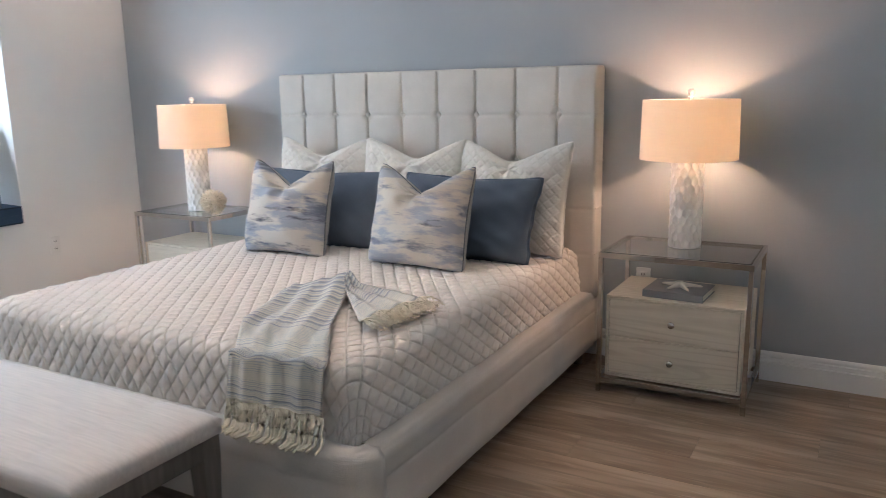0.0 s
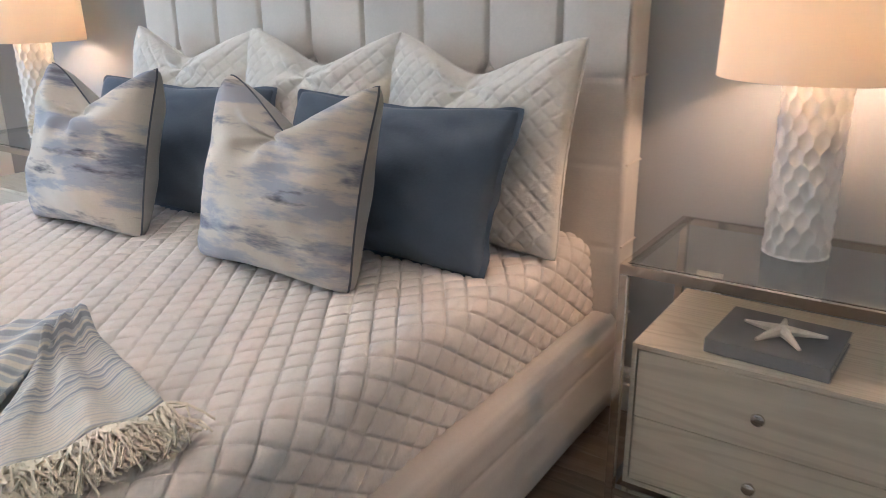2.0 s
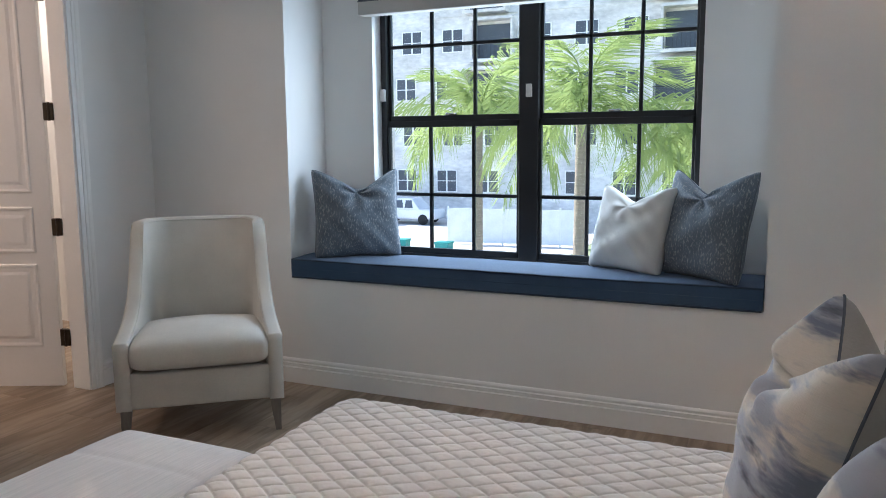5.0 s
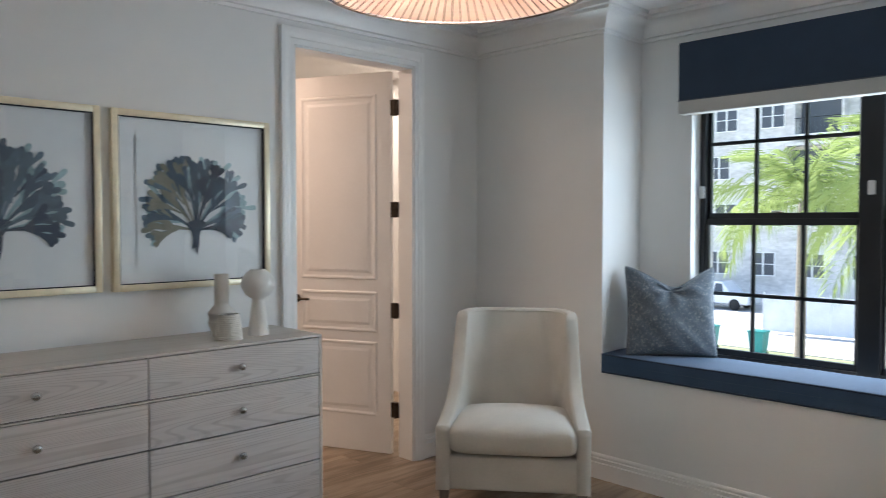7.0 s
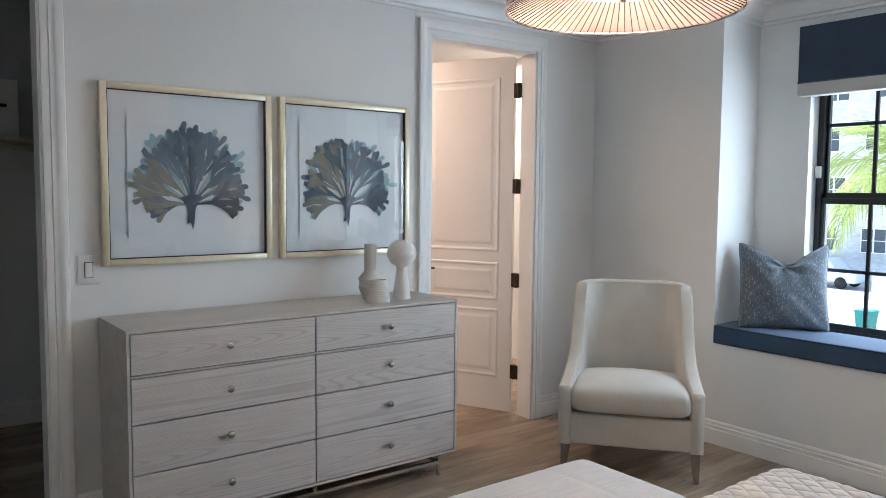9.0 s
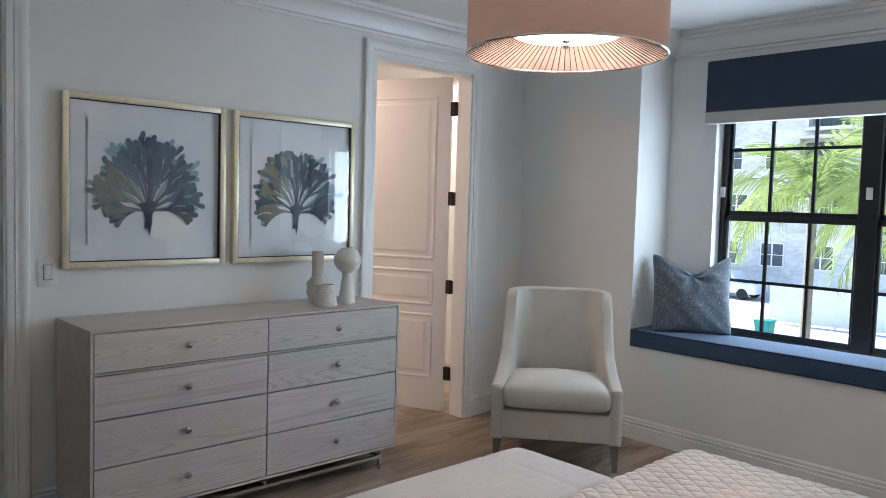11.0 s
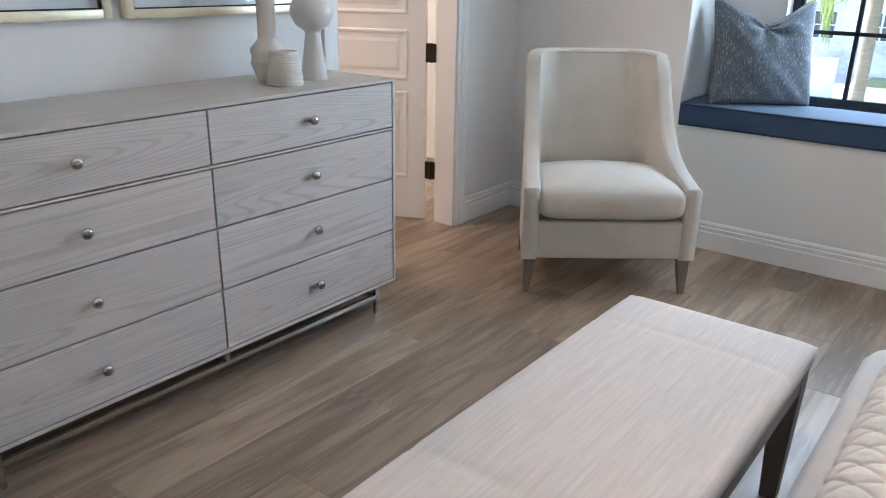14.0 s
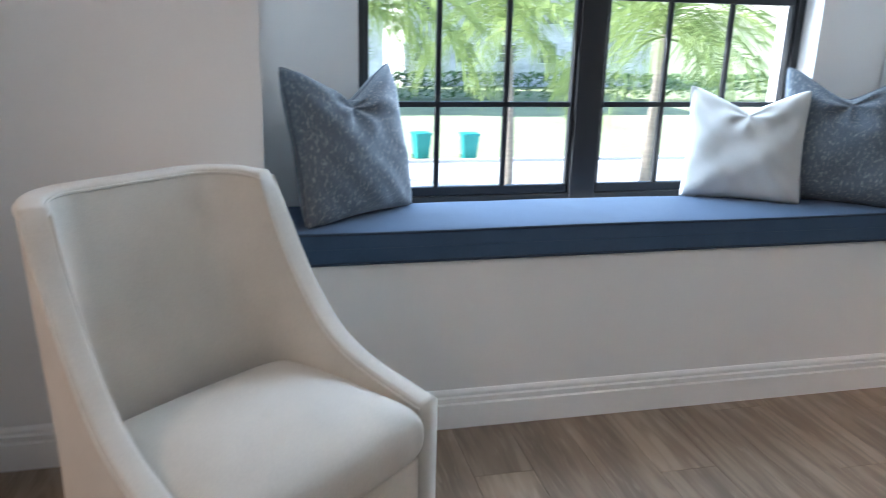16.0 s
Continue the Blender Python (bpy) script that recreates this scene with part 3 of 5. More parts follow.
def pillow_mesh(w, h, t, seed, chop=0.10, quilt=0.0, ear=1.0):
    """A plumped cushion standing on its lower edge, with pulled-out corners and a dent in the top edge."""
    rnd = random.Random(seed)
    ph = [rnd.uniform(0, 6.28) for _ in range(8)]
    n = 150 if quilt else 64

    def outline(u, v):
        x = u * w / 2 * (1 - 0.075 * ear * (1 - v * v) ** 1.0) * (1 - 0.035 * (abs(u * v)) ** 8)
        z = h / 2 + v * h / 2 * (1 - 0.07 * ear * (1 - u * u)) * (1 - 0.035 * (abs(u * v)) ** 8)
        d = chop * 1.1 * max(0, 1.03 - math.sqrt((u - 0.10 * math.sin(ph[0]) * (1 - u * u)) ** 2 + 0.028)) ** 1.42
        z -= d * max(0, (v + 0.15) / 1.15) ** 2.2
        return x, z

    def pt(i, j, side):
        u, v = -1 + 2 * i / n, -1 + 2 * j / n
        x, z = outline(u, v)
        f = max(0.0, (1 - u ** 2) * (1 - v ** 2))
        f = f ** (0.42 if quilt else 0.36)
        crease = 1 - 0.55 * math.exp(-(u / 0.20) ** 2) * max(0, v - 0.1) * (chop / 0.10)
        y = t / 2 * f * crease
        y += 0.006 * f * (math.sin(5 * u + ph[1] + 3 * v) + math.sin(7 * v + ph[2] - 4 * u))
        y += 0.004 * f * math.sin(14 * (u + v) + ph[3]) * (abs(u) + abs(v)) / 2
        # folds running out from the dent and from the corners
        th = math.atan2(0.62 - v, u)
        rad = math.hypot(u, 0.62 - v)
        y += 0.010 * (chop / 0.10) * f * math.exp(-((rad - 0.30) / 0.26) ** 2) * math.sin(5 * th + ph[4])
        cr = abs(u * v)
        y += 0.006 * f * cr * math.sin(10 * (abs(u) - abs(v)) + ph[5])
        if quilt:
            a, b = (x + z) / quilt, (x - z) / quilt
            y -= 0.0045 * min(1, f * 3) * max(math.exp(-(((a + 0.5) % 1 - 0.5) / 0.10) ** 2), math.exp(-(((b + 0.5) % 1 - 0.5) / 0.10) ** 2))
        if v < 0:
            y *= 1 + 0.12 * -v
        return (x, side * y, z)

    bm = bmesh.new()
    grids = []
    for side in (-1, 1):
        grids.append([[bm.verts.new(pt(i, j, side)) for j in range(n + 1)] for i in range(n + 1)])
        g = grids[-1]
        for i in range(n):
            for j in range(n):
                f = bm.faces.new((g[i][j], g[i + 1][j], g[i + 1][j + 1], g[i][j + 1]))
                f.material_index = 0 if side < 0 else 1
    bmesh.ops.remove_doubles(bm, verts=bm.verts, dist=0.0004)
    rim = [outline(-1 + 2 * i / 40, -1) for i in range(40)] + [outline(1, -1 + 2 * i / 40) for i in range(40)] + [outline(1 - 2 * i / 40, 1) for i in range(40)] + [outline(-1, 1 - 2 * i / 40) for i in range(40)]
    return bm, rim


def pillow(name, label, group, m, w, h, t, cloth, seed, chop=0.10, quilt=0.0, back=None, piping=None, flange=0.0):
    bm, rim = pillow_mesh(w, h, t, seed, chop, quilt)
    o = link(name, bm, cloth, "all", (back or cloth,))
    tagged(o, label, "pillow", group)
    o.matrix_basis = m
    if piping:
        bm = bmesh.new()
        tube(bm, [(x, 0, z) for x, z in rim], 0.0030, 6, closed=True)
        part("piping", bm, piping, o)
    if flange:
        bm = bmesh.new()
        k = len(rim)
        rnd = random.Random(seed)
        inner, outer = [], []
        for i, (x, z) in enumerate(rim):
            cx, cz = x, z - h / 2
            l = math.hypot(cx, cz)
            fl = flange * (0.96 + 0.08 * math.sin(i * 0.31 + seed))
            yo = 0.006 * math.sin(i * 0.45) + 0.003 * math.sin(i * 0.97 + seed)
            inner.append((bm.verts.new((x * 0.985, -0.006, h / 2 + cz * 0.985)), bm.verts.new((x * 0.985, 0.006, h / 2 + cz * 0.985))))
            outer.append((bm.verts.new((x + cx / l * fl, yo - 0.002, z + cz / l * fl)), bm.verts.new((x + cx / l * fl, yo + 0.002, z + cz / l * fl))))
        for i in range(k):
            j = (i + 1) % k
            bm.faces.new((inner[i][0], inner[j][0], outer[j][0], outer[i][0]))
            bm.faces.new((inner[i][1], outer[i][1], outer[j][1], inner[j][1]))
            bm.faces.new((outer[i][0], outer[j][0], outer[j][1], outer[i][1]))
        part("flange_edge", bm, cloth, o, "frayed flange edge")
    return o


BT = 0.598
for i, x in enumerate((-2.91, -2.325, -1.735)):
    pillow("euro_sham", "cream diamond-quilted square sham against the headboard", "shams on the bed", pose(x, 3.53, BT - 0.012, -13, 0, (3, 0, -3)[i]), 0.64, 0.585, 0.20, SHAM, 20 + i, 0.11, 0.052, piping=SHAM)
pillow("lumbar_pillow", "slate blue linen pillow with frayed flange", "slate pillows on the bed", pose(-2.78, 3.30, BT - 0.012, -25, 0, 2), 0.84, 0.44, 0.19, SLATE, 31, 0.02, flange=0.012)
pillow("lumbar_pillow", "slate blue linen pillow with frayed flange", "slate pillows on the bed", pose(-1.90, 3.31, BT - 0.012, -25, 0, -2), 0.78, 0.44, 0.19, SLATE, 32, 0.02, flange=0.012)
pillow("accent_pillow", "square pillow in blue and beige brushed print", "printed pillows on the bed", pose(-2.755, 3.04, BT - 0.012, -16, 0, 4), 0.49, 0.50, 0.25, IKAT, 41, 0.15, back=IKATBACK, piping=PIPING)
pillow("accent_pillow", "square pillow in blue and beige brushed print", "printed pillows on the bed", pose(-1.98, 3.05, BT - 0.012, -17, 0, -1), 0.52, 0.50, 0.26, IKAT, 44, 0.155, back=IKATBACK, piping=PIPING)
ST = SEAT + 0.100
pillow("seat_pillow", "flecked grey woven pillow on the window seat", "pillows on the window seat", pose(-5.065, 0.82, ST - 0.006, -13, 0, 128), 0.51, 0.53, 0.19, FLECK, 51, 0.125, piping=PIPING)
pillow("seat_pillow", "plain white linen pillow on the window seat", "pillows on the window seat", pose(-5.13, 2.315, ST - 0.006, -16, 0, 60), 0.46, 0.46, 0.18, WHITEP, 52, 0.09)
pillow("seat_pillow", "flecked grey woven pillow on the window seat", "pillows on the window seat", pose(-5.02, 2.675, ST - 0.006, -14, 0, 54), 0.50, 0.54, 0.19, FLECK, 53, 0.12, piping=PIPING)

# ---- bed ----
bed = thing("bed", "king bed upholstered in pale linen with tufted headboard", "bed", m=pose(-2.352, 2.78, 0))
HX = 1.003
SEAMX = [-0.818 + 0.2327 * k for k in range(8)]
SEAMZ = [1.275 - 0.235 * k for k in range(5)]


def tuft(x, z):
    dx = min(abs(x - s) for s in SEAMX)
    dz = min(abs(z - s) for s in SEAMZ)
    d = -0.017 * math.exp(-(dx / 0.0065) ** 2) - 0.0035 * math.exp(-(dz / 0.007) ** 2) - 0.026 * math.exp(-((dx * dx + dz * dz) / 0.022 ** 2))
    return d + 0.008 * min(1, dx / 0.09) ** 0.7


bm = bmesh.new()
g = sheet(bm, 460, 200, lambda u, v: (-HX + 0.012 + (2 * HX - 0.024) * u, 0.99 - tuft(-HX + 2 * HX * u, 0.08 + 1.43 * v) - 0.010 * min(1, min(u, 1 - u, 1 - v) * 18), 0.08 + 1.425 * v))
part("headboard_panel", bm, HEADC, bed, "tufted linen panel", "all")
part("headboard_frame", boxes(((-HX, 0.995, 0.08), (HX, 1.117, 1.512)), bevel=0.016, segs=4), HEADC, bed)
for zz in SEAMZ:
    part("seam", tube(bmesh.new(), [(HX + 0.001, 1.0 + 0.11 * i / 4, zz) for i in range(5)], 0.0035, 6), BEDC, bed)
for sx in SEAMX:
    for sz in SEAMZ[:3]:
        part("button", lathe([(0, 0.008), (0.007, 0.007), (0.012, 0.003), (0.0125, -0.004)], 14), HEADC, bed).matrix_basis = pose(sx, 0.991, sz, 90, 0, 0)

RW, RT, RB = 0.115, 0.372, 0.085
FY = -1.075
for side in (-1, 1):
    def railp(u, v, side=side):
        y = 0.99 - (0.99 - FY - 0.10) * u
        prof = [(1.00, RB), (1.016, RB + 0.01), (1.018, 0.26), (1.014, 0.275), (1.016, 0.285), (1.013, 0.345), (0.995, 0.369), (0.95, 0.374), (0.91, 0.362), (0.905, 0.30)]
        k = v * (len(prof) - 1)
        i = min(int(k), len(prof) - 2)
        a, b = prof[i], prof[i + 1]
        return (side * (a[0] + (b[0] - a[0]) * (k - i)), y, a[1] + (b[1] - a[1]) * (k - i) + 0.002 * math.sin(11 * y))
    bm = bmesh.new()
    sheet(bm, 40, 27, railp)
    part("side_rail", bm, BEDC, bed, "padded linen side rail", "all")
# foot rail with rounded corners
plan = [(-1.012, FY + 0.10)] + [(-1.012 + 0.10 * (1 - math.cos(a)), FY + 0.10 - 0.10 * math.sin(a)) for a in [math.pi / 2 * i / 8 for i in range(1, 9)]]
plan = plan + [(-x, y) for x, y in plan[::-1]]
prof = [(0.0, RB), (-0.004, RB + 0.01), (-0.006, 0.26), (-0.002, 0.275), (-0.004, 0.285), (-0.001, 0.345), (0.018, 0.369), (0.06, 0.374), (0.085, 0.362), (0.088, 0.30)]
bm = sweep(bmesh.new(), plan, [(d, z) for d, z in prof])
part("foot_rail", bm, BEDC, bed, "padded linen foot rail", "all")
part("bed_base", boxes(((-0.93, FY + 0.07, RB), (0.93, 0.99, 0.33)), bevel=0.01), BEDC, bed)
for x in (-0.95, 0.95):
    for y in (-0.92, 0.93):
        part("foot", lathe([(0, 0), (0.022, 0), (0.03, 0.085), (0, 0.085)], 16, (x, y, 0)), GREYWOOD, bed, "short dark wooden foot")

# quilt with real stitched diamonds
quilt = thing("quilt", "blush white diamond-quilted bedspread smoothed over the mattress", "bedspread", m=pose(-2.352, 2.78, 0))
MX, MY0, MY1, MR = 0.918, -0.985, 0.985, 0.065
DROP, QX, QY = 0.31, 0.064, 0.090


def quilt_pt(u, v):
    a = -(MX - MR) - DROP + 2 * (MX - MR + DROP) * u
    b = MY1 - (MY1 - MY0 - MR + DROP) * v
    du = max(0, abs(a) - (MX - MR))
    dv = max(0, (MY0 + MR) - b)
    r = math.hypot(du, dv)
    cx = max(-(MX - MR), min(MX - MR, a))
    cy = max(MY0 + MR, b)
    wob = 0.05 * noise.noise((a * 4, b * 4, 7))
    p, q = a / QX + b / QY + wob, a / QX - b / QY + wob
    s1, s2 = abs(math.sin(math.pi * p)), abs(math.sin(math.pi * q))
    puff = 0.0050 * (1 - max(math.exp(-(s1 / 0.13) ** 2), math.exp(-(s2 / 0.13) ** 2))) + 0.0052 * (s1 * s2) ** 0.7
    puff += 0.003 * noise.noise((a * 3, b * 3, 0)) + 0.002 * noise.noise((a * 11, b * 11, 4)) + 0.0016 * (s1 * s2) ** 0.5 * noise.noise((a * 70, b * 38, 9))
    if r < 1e-6:
        return (a, b, 0.590 + puff)
    ux, uy = math.copysign(du, a) / r, -dv / r
    r = min(r, DROP)
    arc = MR * math.pi / 2
    if r < arc:
        h, z, nh, nz = MR * math.sin(r / MR), MR * (1 - math.cos(r / MR)), math.sin(r / MR), math.cos(r / MR)
    else:
        h, z, nh, nz = MR + 0.10 * (r - arc), MR + (r - arc), 1, 0
    h += puff * nh
    return (cx + ux * h, cy + uy * h, 0.590 - z + puff * nz)


bm = bmesh.new()
sheet(bm, 740, 780, quilt_pt)
part("quilt_top", bm, QUILT, quilt, "", "all")
bm = bmesh.new()
for sd in (-1, 1):
    tube(bm, [(sd * (MX + 0.026), MY0 + 0.08 + (MY1 - MY0 - 0.09) * i / 40, 0.352) for i in range(41)], 0.005, 6)
tube(bm, [(-MX + 0.06 + (2 * MX - 0.12) * i / 40, MY0 - 0.026, 0.352) for i in range(41)], 0.005, 6)
part("hem", bm, QUILT, quilt, "bound lower hem")
part("mattress", boxes(((-0.90, MY0 + 0.02, 0.30), (0.90, MY1, 0.565)), bevel=0.05, segs=4), QUILT, bed, "white mattress under the quilt")

# ---- throw ----
throw = thing("throw_blanket", "cream and blue striped fringed throw draped over the bed corner", "throw blanket", m=pose(0, 0, 0))


def striped(name, scale):
    m = woven(name, (0.63, 0.59, 0.50), 0.08, 300, 0.7)
    nt = m.node_tree
    b = nt.nodes["Principled BSDF"]
    last = b.inputs["Base Color"].links[0].from_socket
    uv = nt.nodes.new("ShaderNodeUVMap")
    sp = nt.nodes.new("ShaderNodeSeparateXYZ")
    nt.links.new(uv.outputs[0], sp.inputs[0])
    n = nt.nodes.new("ShaderNodeTexNoise")
    n.noise_dimensions = "1D"
    n.inputs["Scale"].default_value, n.inputs["Detail"].default_value = scale, 3
    n.inputs["Roughness"].default_value = 0.75
    nt.links.new(sp.outputs[1], n.inputs["W"])
    for tint, cut, freq in (((0.45, 0.465, 0.465), 0.43, 520.0), ((0.30, 0.315, 0.335), 0.53, 260.0)):
        ml, sn_, gate, r, mx = (nt.nodes.new(k) for k in ("ShaderNodeMath", "ShaderNodeMath", "ShaderNodeMath", "ShaderNodeMapRange", "ShaderNodeMix"))
        ml.operation, sn_.operation, gate.operation = "MULTIPLY", "SINE", "MULTIPLY_ADD"
        ml.inputs[1].default_value, gate.inputs[1].default_value = freq, 0.16
        nt.links.new(sp.outputs[1], ml.inputs[0])
        nt.links.new(ml.outputs[0], sn_.inputs[0])
        nt.links.new(sn_.outputs[0], gate.inputs[0])
        nt.links.new(n.outputs[0], gate.inputs[2])
        r.inputs["From Min"].default_value, r.inputs["From Max"].default_value = cut + 0.10, cut + 0.16
        mx.data_type = "RGBA"
        mx.inputs[7].default_value = (*tint, 1)
        nt.links.new(gate.outputs[0], r.inputs["Value"])
        nt.links.new(r.outputs[0], mx.inputs[0])
        nt.links.new(last, mx.inputs[6])
        last = mx.outputs[2]
    nt.links.new(last, b.inputs["Base Color"])
    return m


STRIPE = striped("striped_throw", 6.0)


def bed_height(x, y):
    """Top of the quilt under a point of the plan, falling off at the foot and the side."""
    dx = max(0, abs(x + 2.352) - (MX - MR))
    dy = max(0, (2.78 + MY0 + MR) - y)
    r = math.hypot(dx, dy)
    if r <= 0:
        return 0.600
    if r < MR:
        return 0.600 - (MR - math.sqrt(max(0, MR * MR - r * r)))
    return 0.600 - MR - (r - MR) * 4.2


def cloth_sheet(fn, nu, nv, thick, seed, length):
    """A folded length of cloth with top and underside, and its v along the cloth as texture coordinate."""
    bm = bmesh.new()
    uvl = bm.loops.layers.uv.new("UVMap")
    data = {}
    grids = []
    for off in (thick, 0.0):
        g = []
        for i in range(nu + 1):
            col = []
            for j in range(nv + 1):
                u, v = i / nu, j / nv
                p = Vector(fn(u, v))
                rip = 0.007 * noise.noise((u * 7 + seed, v * 5, 1)) + 0.004 * noise.noise((u * 17 + seed, v * 13, 3))
                vert = bm.verts.new(p + Vector((0, 0, off + rip + 0.006)))
                data[vert] = (u, v * length)
                col.append(vert)
            g.append(col)
        grids.append(g)
        for i in range(nu):
            for j in range(nv):
                bm.faces.new((g[i][j], g[i + 1][j], g[i + 1][j + 1], g[i][j + 1]))
    a, b = grids
    edge = [(i, 0) for i in range(nu)] + [(nu, j) for j in range(nv)] + [(i, nv) for i in range(nu, 0, -1)] + [(0, j) for j in range(nv, 0, -1)]
    for k in range(len(edge)):
        (i, j), (p, q) = edge[k], edge[(k + 1) % len(edge)]
        bm.faces.new((a[i][j], a[p][q], b[p][q], b[i][j]))
    for f in bm.faces:
        for l in f.loops:
            l[uvl].uv = data[l.vert]
    return bm


def lerp2(p, q, t):
    return (p[0] + (q[0] - p[0]) * t, p[1] + (q[1] - p[1]) * t)


def throw_long(u, v):
    """From the fold on top of the bed to the foot corner and down."""
    left = [(-2.18, 2.36), (-2.04, 1.99), (-1.89, 1.79), (-1.865, 1.735), (-1.865, 1.715)]
    right = [(-1.985, 2.565), (-1.73, 2.08), (-1.55, 1.83), (-1.515, 1.765), (-1.505, 1.735)]
    k = v * 4
    i = min(int(k), 3)
    l, r = lerp2(left[i], left[i + 1], k - i), lerp2(right[i], right[i + 1], k - i)
    x, y = lerp2(l, r, u)
    if v > 0.75:
        w = (v - 0.75) / 0.25
        return (x + 0.006 * math.sin(u * 19), y + 0.007 * math.sin(u * 23), 0.588 - 0.135 * w ** 0.9)
    z = max(bed_height(x, y), 0.588)
    z += 0.055 * math.exp(-((v) / 0.10) ** 2) * (0.2 + 0.8 * u) + 0.012 * math.sin(u * 9 + v * 6) ** 2
    return (x, y, z)


part("throw_length", cloth_sheet(throw_long, 30, 60, 0.010, 3, 1.1), STRIPE, throw, "", "all")


def throw_short(u, v):
    """The other end, turned back towards the side of the bed."""
    a, b = lerp2((-1.995, 2.57), (-1.60, 2.45), v), lerp2((-1.95, 2.46), (-1.64, 2.13), v)
    x, y = lerp2(a, b, u)
    return (x, y, 0.600 + 0.016 + 0.045 * math.exp(-(v / 0.10) ** 2) + 0.012 * math.sin(u * 8 + 2 * v) ** 2)


part("throw_end", cloth_sheet(throw_short, 26, 40, 0.009, 8, 0.5), STRIPE, throw, "", "all")
rnd = random.Random(5)
bm = bmesh.new()
for i in range(230):
    u = i / 229
    p = Vector(throw_short(u, 1.0))
    d = Vector((0.9, -0.18 + 0.5 * rnd.uniform(-1, 1), 0)).normalized()
    L = rnd.uniform(0.07, 0.12)
    pts = [p + d * L * s + Vector((rnd.uniform(-1, 1), rnd.uniform(-1, 1), 0)) * 0.014 * s + Vector((0, 0, 0.012 + 0.022 * math.sin(3.1 * s) * rnd.random() - 0.010 * s)) for s in (0, 0.25, 0.5, 0.75, 1)]
    tube(bm, pts, 0.0030, 4, 0.6)
tagged(part("fringe", bm, FRINGE, throw, "curled cream fringe"), kind="stuff")
bm = bmesh.new()
for i in range(74):
    u = i / 73
    p = Vector(throw_long(u, 1.0)) + Vector((0, 0, 0.01))
    L = rnd.uniform(0.075, 0.085)
    sw = rnd.uniform(-0.02, 0.02)
    pts = [p + Vector((sw * s + 0.004 * math.sin(9 * s), -0.014 * math.sin(2.6 * min(1, s)) - 0.055 * max(0, s - 0.6) / 0.6, -L * min(1, s * 1.25) - 0.035 * max(0, s - 0.95))) for s in (0, 0.2, 0.4, 0.6, 0.8, 1, 1.2)]
    tube(bm, pts, 0.0048, 5, 0.8)
tagged(part("fringe", bm, FRINGE, throw, "knotted cream fringe"), kind="stuff")

# ---- bench ----
bench = thing("bench", "upholstered pale tweed bench at the foot of the bed", "bench", m=pose(-2.42, 1.365, 0))
BXH, BYH = 0.622, 0.258


def cushion_block(hx, hy, z0, z1, crown_h, r=0.03, n=46):
    bm = bmesh.new()

    def pt(u, v):
        x, y = (2 * u - 1), (2 * v - 1)
        fx, fy = 1 - abs(x) ** 12, 1 - abs(y) ** 12
        return (x * hx, y * hy, z1 - r * (1 - (fx * fy) ** 0.5) + crown_h * (1 - x * x) * (1 - y * y) - 0.005 * (math.exp(-((abs(x) - 0.62) / 0.012) ** 2)))
    g = sheet(bm, n * 2, n, pt)
    edge = [g[i][0] for i in range(2 * n)] + [g[2 * n][j] for j in range(n)] + [g[i][n] for i in range(2 * n, 0, -1)] + [g[0][j] for j in range(n, 0, -1)]
    low = [bm.verts.new((v.co.x * 0.995, v.co.y * 0.99, z0)) for v in edge]
    k = len(edge)
    for i in range(k):
        bm.faces.new((edge[i], low[i], low[(i + 1) % k], edge[(i + 1) % k]))
    bm.faces.new(low)
    return bm


part("seat", cushion_block(BXH, BYH, 0.402, 0.468, 0.014, 0.022), BENCHC, bench, "pale woven tweed seat", "all")
part("apron", boxes(((-0.612, -0.248, 0.335), (0.612, 0.248, 0.404)), bevel=0.004), GREYWOOD, bench, "dark grey-brown wooden apron")
for x in (-0.581, 0.581):
    for y in (-0.217, 0.217):
        bm = bmesh.new()
        sheetv = [(0.0325, 0.403), (0.0325, 0.33), (0.021, 0.0)]
        rings = [[bm.verts.new((x + sx * w - math.copysign(0.0, x), y + sy * w, z)) for sx, sy in ((-1, -1), (1, -1), (1, 1), (-1, 1))] for w, z in sheetv]
        for a, b in zip(rings, rings[1:]):
            for i in range(4):
                bm.faces.new((a[i], a[(i + 1) % 4], b[(i + 1) % 4], b[i]))
        bm.faces.new(rings[0])
        bm.faces.new(rings[-1])
        part("leg", bm, GREYWOOD, bench, "tapered grey-brown wooden leg")

# ---- nightstands ----


